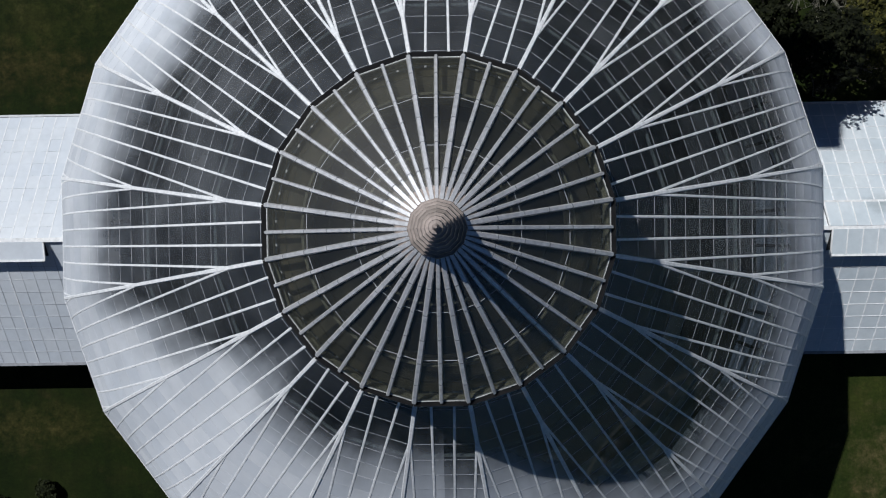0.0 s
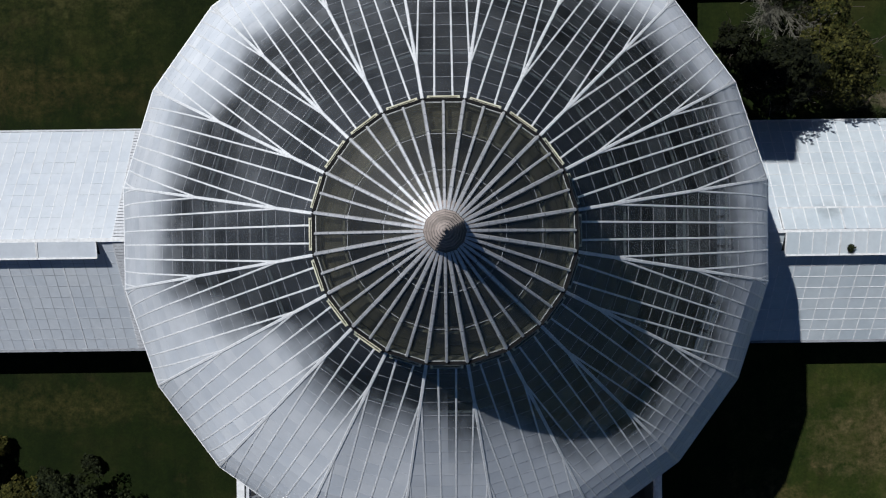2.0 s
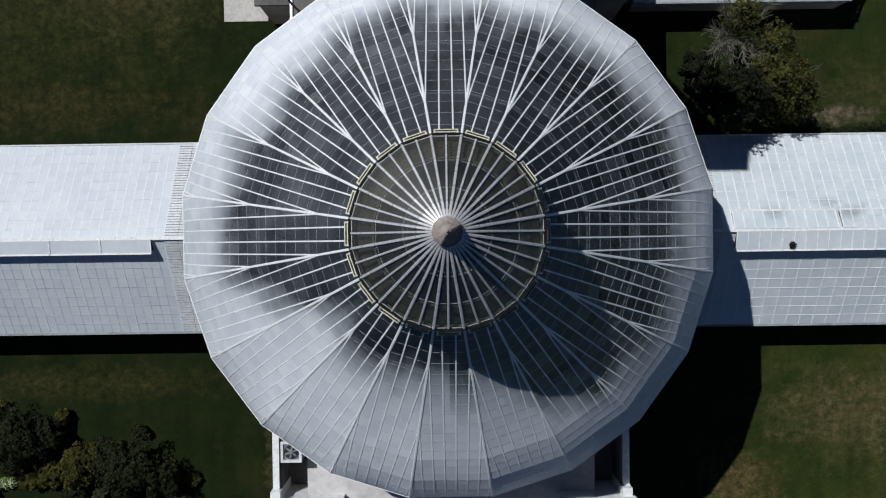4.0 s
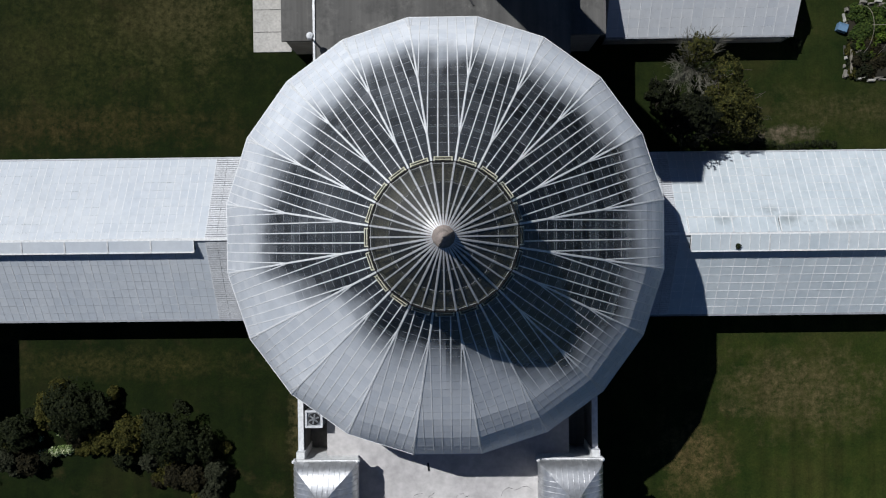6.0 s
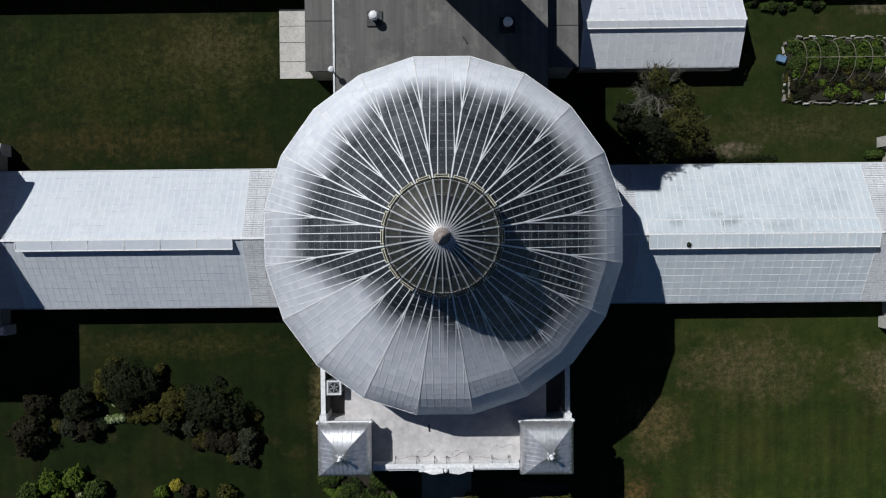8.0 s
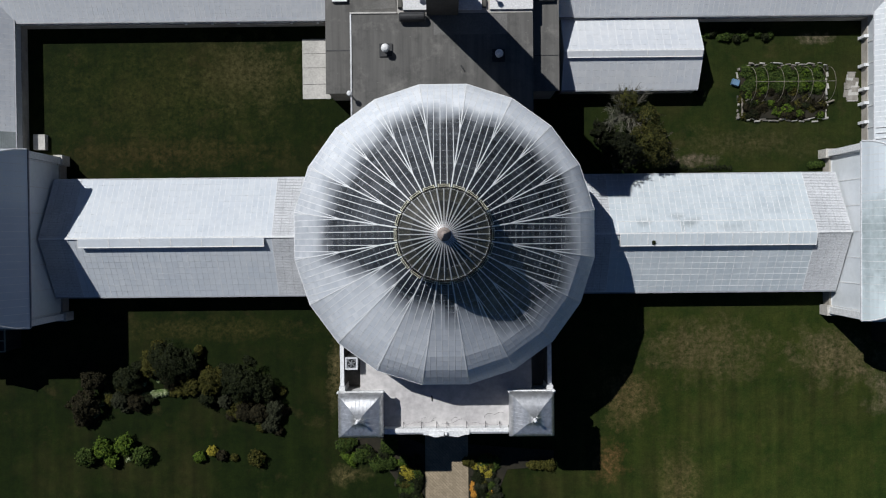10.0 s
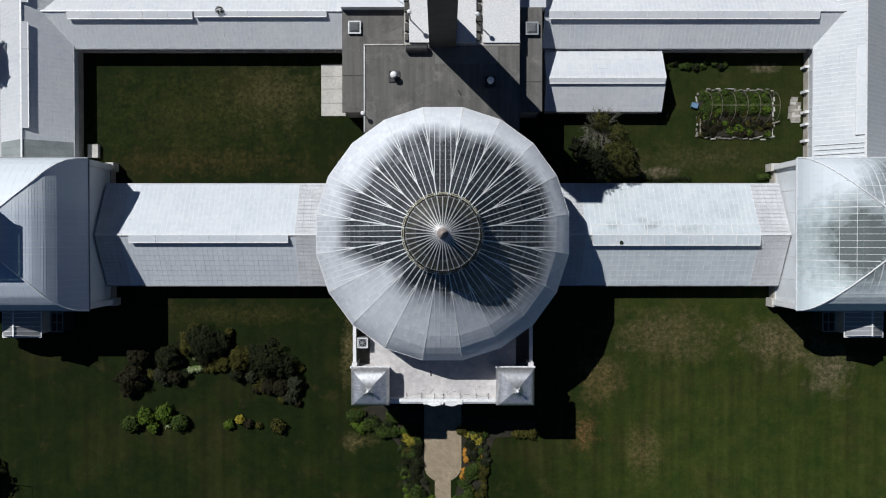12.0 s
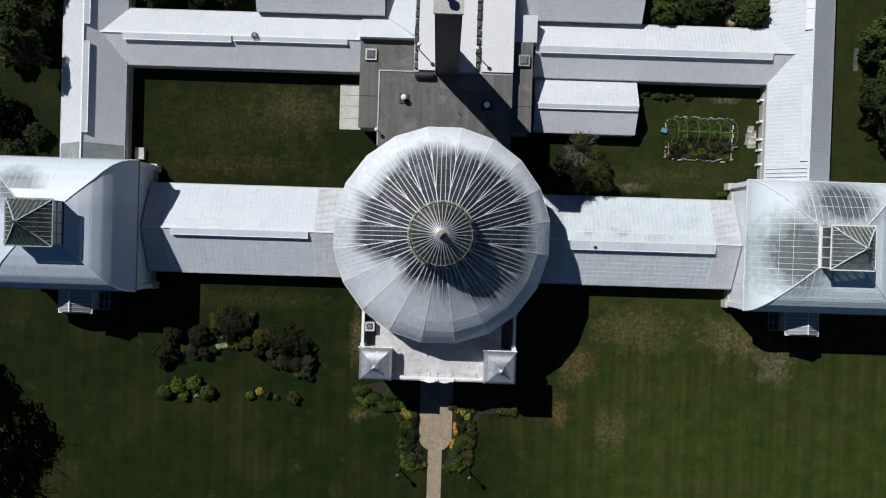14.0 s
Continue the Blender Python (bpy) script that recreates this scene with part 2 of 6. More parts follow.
def pavilion_glass(name, spots, tint, light, least):
    """Washed panes, rinsed clear in soft-edged spots (x, y, half width, half depth) by the lantern."""
    m = Mat(name)
    p = m.coords()
    x, y = m.axis(p, 0), m.axis(p, 1)
    ragged = m.math("MULTIPLY", m.math("SUBTRACT", m.noise(0.45, 4.0, 0.6, p), 0.5), 0.7)
    runs = m.math("MULTIPLY", m.math("SUBTRACT", m.noise(1.6, 3.0, 0.6, p), 0.5), 0.5)
    amount = 1.0
    for cx, cy, rx, ry in spots:
        dx = m.math("DIVIDE", m.math("SUBTRACT", x, cx), rx)
        dy = m.math("DIVIDE", m.math("SUBTRACT", y, cy), ry)
        d = m.math("SQRT", m.math("ADD", m.math("MULTIPLY", dx, dx), m.math("MULTIPLY", dy, dy)))
        d = m.math("ADD", d, m.math("ADD", ragged, runs))
        amount = m.math("MULTIPLY", amount, m.math("MULTIPLY", m.math("SUBTRACT", d, 0.55), 1.15, True))
    wash = m.math("ADD", m.math("MULTIPLY", amount, 0.94 - least), least)
    clear = m.n("ShaderNodeBsdfTransparent")
    clear.inputs[0].default_value = (0.52, 0.59, 0.58, 1)
    gloss = m.n("ShaderNodeBsdfGlossy")
    gloss.inputs["Roughness"].default_value = 0.35
    pane = m.n("ShaderNodeMixShader")
    pane.inputs[0].default_value = 0.04
    m.link(clear.outputs[0], pane.inputs[1])
    m.link(gloss.outputs[0], pane.inputs[2])
    # north slope paler: its sunny brightness is mixed into the coat's colour
    weight = m.math("MULTIPLY", m.math("SUBTRACT", m.math("ADD", y, m.math("MULTIPLY", ragged, 2.0)), 1.6), 0.6, True)
    m.base(m.mix(weight, m.mix(m.noise(0.8, 4.0), tint, light), (0.63, 0.68, 0.72)), 0.6)
    through_wash = m.n("ShaderNodeBsdfTranslucent")
    through_wash.inputs[0].default_value = (0.8, 0.84, 0.88, 1)
    coat = m.n("ShaderNodeMixShader")
    coat.inputs[0].default_value = 0.08
    m.link(m.b.outputs[0], coat.inputs[1])
    m.link(through_wash.outputs[0], coat.inputs[2])
    mx = m.n("ShaderNodeMixShader")
    m.link(wash, mx.inputs[0])
    m.link(pane.outputs[0], mx.inputs[1])
    m.link(coat.outputs[0], mx.inputs[2])
    m.link(mx.outputs[0], m.out.inputs[0])
    return m.m


def roofing_felt():
    m = Mat("grey_roofing_felt")
    p = m.coords()
    strip = m.noise(1.0, 3.0, 0.6, p, (1.1, 0.06, 1.0))
    col = m.mix(m.ramp(strip, (0.35, 0.0), (0.65, 1.0)), (0.085, 0.083, 0.079), (0.124, 0.12, 0.113))
    col = m.mix(1.0, col, m.ramp(m.noise(1.0, 4.0, 0.7, p, (3.0, 0.12, 1.0)), (0.3, 0.88), (0.7, 1.1)), "MULTIPLY")
    col = m.mix(m.ramp(m.noise(0.7, 6.0, 0.75, p), (0.5, 0.0), (0.68, 0.6)), col, (0.056, 0.055, 0.053))
    col = m.mix(m.ramp(m.noise(0.45, 6.0, 0.72, p), (0.55, 0.0), (0.75, 0.65)), col, (0.22, 0.21, 0.195))
    col = m.mix(m.ramp(m.noise(2.2, 5.0, 0.7, p, (1.0, 2.4, 1.0)), (0.66, 0.0), (0.74, 0.7)), col, (0.3, 0.29, 0.27))
    m.bump(m.noise(14.0), 0.3)
    return m.base(col, 0.85, 0.0, 0.2)


def leaf_material(name, c1, c2, c3):
    m = Mat(name)
    isl = m.n("ShaderNodeNewGeometry").outputs["Random Per Island"]
    col = m.ramp(isl, (0.0, c1), (0.55, c2), (1.0, c3))
    col = m.mix(1.0, col, m.ramp(m.noise(1.3, 3.0), (0.3, 0.7), (0.7, 1.15)), "MULTIPLY")
    return m.base(col, 0.75, 0.0, 0.1)


def brick_material(name, c1, c2, mortar):
    m = Mat(name)
    br = m.n("ShaderNodeTexBrick")
    br.inputs["Scale"].default_value = 1.0
    br.inputs["Brick Width"].default_value, br.inputs["Row Height"].default_value = 0.22, 0.075
    br.inputs["Mortar Size"].default_value = 0.008
    br.inputs[1].default_value, br.inputs[2].default_value, br.inputs[3].default_value = (*c1, 1), (*c2, 1), (*mortar, 1)
    p = m.coords()
    cb = m.n("ShaderNodeCombineXYZ")
    m.link(m.math("ADD", m.axis(p, 0), m.axis(p, 1)), cb.inputs[0])
    m.link(m.axis(p, 2), cb.inputs[1])
    m.link(cb.outputs[0], br.inputs[0])
    col = m.mix(1.0, br.outputs[0], m.ramp(m.noise(0.7), (0.3, 0.7), (0.7, 1.1)), "MULTIPLY")
    return m.base(col, 0.85, 0.0, 0.2)


def paver_material():
    """Tan pavers laid on the skew, with fine joints."""
    m = Mat("tan_pavers")
    p = m.coords()
    turn = m.n("ShaderNodeMapping")
    turn.inputs["Rotation"].default_value = (0, 0, math.pi / 4)
    m.link(p, turn.inputs["Vector"])
    br = m.n("ShaderNodeTexBrick")
    br.inputs["Scale"].default_value = 1.0
    br.inputs["Brick Width"].default_value, br.inputs["Row Height"].default_value = 0.4, 0.2
    br.inputs["Mortar Size"].default_value = 0.012
    br.inputs[1].default_value, br.inputs[2].default_value, br.inputs[3].default_value = (0.3, 0.245, 0.17, 1), (0.235, 0.19, 0.13, 1), (0.15, 0.125, 0.09, 1)
    m.link(turn.outputs[0], br.inputs[0])
    col = m.mix(1.0, br.outputs[0], m.ramp(m.noise(0.8, 5.0, 0.65, p), (0.3, 0.82), (0.7, 1.1)), "MULTIPLY")
    m.bump(m.noise(16.0, 3.0, 0.5, p), 0.4)
    return m.base(col, 0.9, 0.0, 0.2)


def murky_glass():
    """Old lantern panes, olive with grime."""
    m = Mat("murky_glass")
    p = m.coords()
    clear = m.n("ShaderNodeBsdfTransparent")
    clear.inputs[0].default_value = (0.58, 0.585, 0.57, 1)
    gloss = m.n("ShaderNodeBsdfGlossy")
    gloss.inputs["Roughness"].default_value = 0.4
    gloss.inputs[0].default_value = (1.0, 0.96, 0.9, 1)
    pane = m.n("ShaderNodeMixShader")
    pane.inputs[0].default_value = 0.075
    m.link(clear.outputs[0], pane.inputs[1])
    m.link(gloss.outputs[0], pane.inputs[2])
    rnd = m.n("ShaderNodeObjectInfo").outputs["Random"]
    m.base(m.mix(m.noise(1.4, 5.0, 0.65, p), (0.04, 0.042, 0.024), (0.12, 0.115, 0.08)), 0.6)
    share = m.ramp(m.noise(0.8, 5.0, 0.65, p), (0.4, 0.02), (0.8, 0.28))
    share = m.math("MULTIPLY", share, m.math("ADD", m.math("MULTIPLY", rnd, 0.4), 0.7), True)
    mx = m.n("ShaderNodeMixShader")
    m.link(share, mx.inputs[0])
    m.link(pane.outputs[0], mx.inputs[1])
    m.link(m.b.outputs[0], mx.inputs[2])
    m.link(mx.outputs[0], m.out.inputs[0])
    return m.m


GRASS = grass_material()
MURKY = murky_glass()
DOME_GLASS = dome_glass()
EAST_GLASS = washed_glass("grimy_wing_glass", (0.525, 0.58, 0.61), (0.64, 0.68, 0.7), 0.08, 0.7, [(15.9, 0.85, 0.7, 0.4, 0.5), (19.6, 0.8, 1.3, 0.5, 0.6), (23.0, 0.5, 2.2, 0.5, 0.35), (18.6, 1.4, 1.0, 0.3, 0.5), (27.0, 2.2, 3.0, 1.2, 0.14), (15.0, 3.2, 2.0, 1.0, 0.14)])
WING_GLASS = washed_glass("washed_wing_glass", (0.565, 0.6, 0.64), (0.63, 0.655, 0.68), 0.05, 0.35, [(-24.1, 2.6, 1.5, 3.4, 0.09)])
REAR_GLASS = washed_glass("washed_rear_glass", (0.585, 0.605, 0.635), (0.66, 0.67, 0.685), 0.03)
EAST_RANGE_GLASS = washed_glass("dulled_rear_glass", (0.5, 0.53, 0.555), (0.58, 0.6, 0.615), 0.04)
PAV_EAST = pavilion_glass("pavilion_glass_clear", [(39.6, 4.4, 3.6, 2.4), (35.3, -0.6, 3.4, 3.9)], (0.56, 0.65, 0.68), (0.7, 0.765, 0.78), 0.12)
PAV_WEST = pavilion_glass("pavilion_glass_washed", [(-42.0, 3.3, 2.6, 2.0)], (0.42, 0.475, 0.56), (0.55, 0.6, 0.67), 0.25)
WHITE = plain("white_paint", (0.71, 0.72, 0.73), (0.78, 0.78, 0.77), 0.5, 6.0, 0.5, bump=0.08)
BAR = plain("bar_paint", (0.76, 0.77, 0.78), (0.84, 0.84, 0.84), 1.5, 14.0, 0.42, 0.12, bump=0.05, spec=0.7)
OLIVE_PLASTER = plain("stained_plaster", (0.2, 0.18, 0.125), (0.38, 0.34, 0.25), 1.1, 7.0, 0.8, bump=0.2)
THIN_BAR = plain("dull_bar", (0.4, 0.42, 0.45), (0.5, 0.52, 0.55), 0.8, 9.0, 0.5, bump=0.05)
RIB = plain("lead_grey_rib", (0.64, 0.64, 0.65), (0.78, 0.77, 0.77), 1.5, 14.0, 0.42, 0.55, bump=0.05, spec=0.7)
CREAM = plain("cream_paint", (0.6, 0.57, 0.42), (0.72, 0.7, 0.56), 1.5, 14.0, 0.5, bump=0.1)
PALE_BAR = plain("faded_bar", (0.72, 0.735, 0.75), (0.79, 0.795, 0.8), 1.0, 9.0, 0.5, bump=0.05)
GREY_SLAT = plain("grey_slats", (0.54, 0.55, 0.57), (0.64, 0.65, 0.67), 0.6, 8.0, 0.6)
SLATE_SLAT = plain("weathered_slats", (0.25, 0.28, 0.28), (0.34, 0.37, 0.37), 0.6, 8.0, 0.6)
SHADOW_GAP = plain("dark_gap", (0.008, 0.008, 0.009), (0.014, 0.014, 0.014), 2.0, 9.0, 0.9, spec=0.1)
LEAD = plain("lead_strip", (0.36, 0.37, 0.4), (0.5, 0.51, 0.54), 1.5, 9.0, 0.5)
WALL_GLASS = washed_glass("washed_wall_glass", (0.7, 0.74, 0.77), (0.8, 0.82, 0.83), 0.06)
STONE_PALE = plain("pale_stone", (0.42, 0.4, 0.36), (0.54, 0.52, 0.48), 1.0, 8.0, 0.8)
GREEN_GREY = plain("green_grey_paint", (0.2, 0.22, 0.2), (0.28, 0.3, 0.27), 1.0, 8.0, 0.6)
DULL = plain("dull_gutter", (0.2, 0.21, 0.23), (0.3, 0.31, 0.33), 1.0, 8.0, 0.6)
FELT = roofing_felt()
MEMBRANE = plain("white_membrane", (0.63, 0.635, 0.64), (0.66, 0.655, 0.655), 0.25, 9.0, 0.6, bump=0.0)
PALE_ROOF = plain("pale_roof_coat", (0.46, 0.44, 0.44), (0.55, 0.53, 0.52), 0.3, 2.2, 0.8, bump=0.15)
ZINC = plain("zinc_sheet", (0.66, 0.67, 0.69), (0.74, 0.74, 0.75), 0.5, 3.0, 0.4, 0.8, 0.02)
CAP_METAL = plain("weathered_cap", (0.2, 0.17, 0.15), (0.36, 0.3, 0.27), 1.6, 9.0, 0.7, 0.0, 0.2)
STEEL = plain("galvanised_steel", (0.4, 0.41, 0.42), (0.52, 0.53, 0.54), 2.0, 10.0, 0.4, 0.8, 0.1)
DARK_METAL = plain("dark_metal", (0.02, 0.021, 0.022), (0.04, 0.04, 0.042), 2.0, 12.0, 0.5, 0.3, 0.1)
CHIMNEY_BRICK = brick_material("sooty_brick", (0.06, 0.055, 0.05), (0.085, 0.078, 0.07), (0.05, 0.05, 0.05))
# drum brick is far darker than the buff brick of the other walls
DRUM_BRICK = brick_material("dark_drum_brick", (0.05, 0.045, 0.035), (0.07, 0.06, 0.045), (0.06, 0.056, 0.05))
WALL_BRICK = brick_material("buff_brick", (0.33, 0.3, 0.26), (0.39, 0.36, 0.31), (0.4, 0.38, 0.35))
STONE = plain("coping_stone", (0.045, 0.045, 0.04), (0.1, 0.097, 0.085), 1.2, 9.0, 0.85, bump=0.4)
CONCRETE = plain("concrete", (0.4, 0.39, 0.36), (0.5, 0.48, 0.45), 0.6, 7.0, 0.85, bump=0.3)
PATH_MAT = paver_material()
SOIL = plain("dark_soil", (0.012, 0.011, 0.006), (0.024, 0.02, 0.011), 1.4, 10.0, 0.95, bump=0.6)
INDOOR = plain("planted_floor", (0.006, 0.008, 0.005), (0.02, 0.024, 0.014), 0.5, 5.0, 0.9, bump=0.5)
BARK = plain("bark", (0.05, 0.04, 0.03), (0.09, 0.075, 0.06), 2.0, 14.0, 0.9, bump=0.6)
TIMBER = plain("weathered_timber", (0.17, 0.15, 0.12), (0.27, 0.24, 0.2), 1.0, 12.0, 0.85, bump=0.3)
LEAF_DARK = leaf_material("dark_leaves", (0.0055, 0.008, 0.0026), (0.011, 0.015, 0.005), (0.024, 0.029, 0.01))
LEAF_TREE = leaf_material("tree_leaves", (0.007, 0.0125, 0.0028), (0.014, 0.024, 0.0055), (0.03, 0.044, 0.011))
LEAF_GREEN = leaf_material("green_leaves", (0.014, 0.026, 0.005), (0.03, 0.05, 0.009), (0.058, 0.08, 0.016))
LEAF_OLIVE = leaf_material("olive_leaves", (0.017, 0.019, 0.0035), (0.038, 0.038, 0.007), (0.075, 0.066, 0.014))
LEAF_DIM = leaf_material("dim_leaves", (0.013, 0.015, 0.0036), (0.029, 0.031, 0.0065), (0.075, 0.07, 0.016))
LEAF_BLACKISH = leaf_material("evergreen_leaves", (0.003, 0.0042, 0.0014), (0.006, 0.008, 0.0026), (0.013, 0.015, 0.005))
LEAF_YELLOW = leaf_material("yellow_leaves", (0.11, 0.095, 0.01), (0.22, 0.19, 0.02), (0.34, 0.29, 0.05))
LEAF_LIME = leaf_material("lime_leaves", (0.024, 0.045, 0.005), (0.05, 0.085, 0.009), (0.1, 0.14, 0.017))
LEAF_GREYISH = leaf_material("grey_leaves", (0.014, 0.017, 0.009), (0.025, 0.028, 0.015), (0.042, 0.044, 0.026))
LEAF_RUSSET = leaf_material("russet_leaves", (0.008, 0.0075, 0.0036), (0.016, 0.0145, 0.0066), (0.032, 0.027, 0.0125))
PETAL_WHITE = leaf_material("pale_petals", (0.03, 0.06, 0.012), (0.16, 0.22, 0.07), (0.62, 0.64, 0.42))
PETAL_ORANGE = leaf_material("orange_petals", (0.3, 0.13, 0.02), (0.45, 0.2, 0.03), (0.5, 0.3, 0.06))
BLUE = plain("blue_plastic", (0.1, 0.19, 0.3), (0.14, 0.24, 0.36), 2.0)


# ---- building blocks ----
def part(name, bm, material, parent, label="", m=None):
    me = bpy.data.meshes.new(name)
    bm.to_mesh(me)
    bm.free()
    me.materials.append(material)
    return piece(name, me, parent, label, m)


def piece(name, me, parent, label="", m=None):
    ob = new(name, me)
    ob.parent = parent
    if m is not None:
        ob.matrix_basis = m
    if label:
        ob["label"] = label
    return ob


def thing(name, label, category, group="", kind="", at=(0, 0, 0)):
    ob = new(name)
    ob.location = at
    return tagged(ob, label, category, group, kind)


def structure(name, bm, material, label, category):
    me = bpy.data.meshes.new(name)
    bm.to_mesh(me)
    bm.free()
    me.materials.append(material)
    return tagged(new(name, me), label, category, "", "structure")


def hull(bm, bottom, top):
    """A closed solid between two rings of points."""
    a = [bm.verts.new(p) for p in bottom]
    b = [bm.verts.new(p) for p in top]
    n = len(a)
    bm.faces.new(a[::-1])
    bm.faces.new(b)
    for i in range(n):
        bm.faces.new((a[i], a[(i + 1) % n], b[(i + 1) % n], b[i]))


def box(bm, x0, x1, y0, y1, z0, z1):
    q = ((x0, y0), (x1, y0), (x1, y1), (x0, y1))
    hull(bm, [(x, y, z0) for x, y in q], [(x, y, z1) for x, y in q])
    return bm


def against_drum(bm, x0, x1, y, z0, z1, r=10.52):
    """A block from the line y to the round drum of the dome."""
    s = 1 if y > 0 else -1
    q = [(x, s * math.sqrt(r * r - x * x)) for x in np.linspace(x0, x1, 17)]
    q = [(x0, y), (x1, y)] + q[::-1] if s < 0 else q + [(x1, y), (x0, y)]
    hull(bm, [(a, b, z0) for a, b in q], [(a, b, z1) for a, b in q])
    return bm


def beam(bm, p, q, w, h, up=(0, 0, 1), top=1.0):
    """A bar from p to q, w wide and h deep, its axis in the middle; top: the share of its width left above."""
    p, q = Vector(p), Vector(q)
    d = (q - p).normalized()
    s = d.cross(Vector(up))
    s = s.normalized() if s.length > 1e-4 else Vector((1, 0, 0))
    u = s.cross(d).normalized()
    c = ((-w / 2, -h / 2), (w / 2, -h / 2), (w / 2 * top, h / 2), (-w / 2 * top, h / 2))
    hull(bm, [p + s * a + u * b for a, b in c], [q + s * a + u * b for a, b in c])
    return bm


def slab(bm, quad, th):
    """A sheet with thickness on four corner points."""
    q = [Vector(p) for p in quad]
    n = (q[2] - q[0]).cross(q[3] - q[1]).normalized()
    hull(bm, [p - n * th for p in q], q)
    return bm


def lathe(bm, profile, n=24, closed=True):
    """Rings of n points round the z axis along (r, z) pairs."""
    rings = [[bm.verts.new((r * math.cos(2 * math.pi * i / n), r * math.sin(2 * math.pi * i / n), z)) for i in range(n)] for r, z in profile]
    for a, b in zip(rings, rings[1:]):
        for i in range(n):
            bm.faces.new((a[i], a[(i + 1) % n], b[(i + 1) % n], b[i]))
    if closed:
        bm.faces.new(rings[0][::-1])
        bm.faces.new(rings[-1])
    return bm


def lerp(a, b, t):
    return Vector(a) * (1 - t) + Vector(b) * t


def resample(points, n):
    """n + 1 points at even steps along a polyline."""
    pts = [Vector(p) for p in points]
    ln = [0.0]
    for a, b in zip(pts, pts[1:]):
        ln.append(ln[-1] + (b - a).length)
    out = []
    for k in range(n + 1):
        s, i = ln[-1] * k / n, 0
        while i < len(pts) - 2 and ln[i + 1] < s:
            i += 1
        out.append(lerp(pts[i], pts[i + 1], (s - ln[i]) / (ln[i + 1] - ln[i])))
    return out


def B():
    return bmesh.new()


# ---- ground ----
bm = B()
bmesh.ops.create_grid(bm, x_segments=40, y_segments=40, size=900)
structure("ground", bm, GRASS, "mown green lawn with dry brown patches and mowing stripes", "lawn")


def sheet(name, pts, z, material, label, category, th=0.05):
    bm = B()
    hull(bm, [(x, y, z - th) for x, y in pts], [(x, y, z) for x, y in pts])
    return structure(name, bm, material, label, category)


arc = [(1.85 * math.cos(a), -23.0 - 1.6 * math.sin(a)) for a in np.linspace(0, math.pi, 13)]
sheet("path", [(-1.85, -15), (-1.85, -23.0), *arc[::-1][1:-1], (1.85, -23.0), (1.85, -15)][::-1], 0.05, PATH_MAT, "tan block-paved forecourt before the entrance", "path")
sheet("path_walk", [(-0.8, -24.5), (-0.8, -70), (0.8, -70), (0.8, -24.5)][::-1], 0.044, PATH_MAT, "narrow tan paved walk across the lawn", "path")


# ---- central dome ----
SIDES, HALF = 20, radians(9)
TAN = math.tan(HALF)
DOME = [(10.88, 10.4), (10.52, 11.12), (10.06, 11.82), (9.38, 12.7), (8.4, 13.65), (7.2, 14.6), (6.0, 15.55), (4.9, 16.45), (3.9, 17.25), (2.95, 17.95)]
TURNS = [pose(0, 0, 0, 0, 0, -18 * k) for k in range(SIDES)]
BARS = (-1.505, -1.075, -0.645, -0.215, 0.215, 0.645, 1.075, 1.505)


def ribbon(bm, pts, w, h, up):
    """A bar along a bent line."""
    for a, b in zip(pts, pts[1:]):
        beam(bm, a, b, w, h, up, 0.6)
    return bm


def clamp(v, lim):
    return max(-lim, min(lim, v))


def facet_pane(lo, hi, xa, xb, gap=0.006):
    """A pane between two courses (apothem, z) and two bar lines, cut at the hips; None if nothing is left."""
    (al, zl), (ah, zh) = lo, hi
    wl, wh = al * TAN - 0.03, ah * TAN - 0.03
    q = [(clamp(xa + gap, wl), al, zl), (clamp(xb - gap, wl), al, zl), (clamp(xb - gap, wh), ah, zh), (clamp(xa + gap, wh), ah, zh)]
    if q[1][0] - q[0][0] < 0.04 and q[2][0] - q[3][0] < 0.04:
        return None
    rise = Vector((0, 0.004, 0.005))
    q = [Vector(p) for p in q]
    q[0] += rise
    q[1] += rise
    k = (q[3] - q[0]) * 0.012
    q[2] -= k
    q[3] -= k
    if (q[1] - q[0]).length < 1e-3:
        q[1] = q[1] + Vector((0.002, 0, 0))
    if (q[2] - q[3]).length < 1e-3:
        q[2] = q[2] + Vector((0.002, 0, 0))
    return q


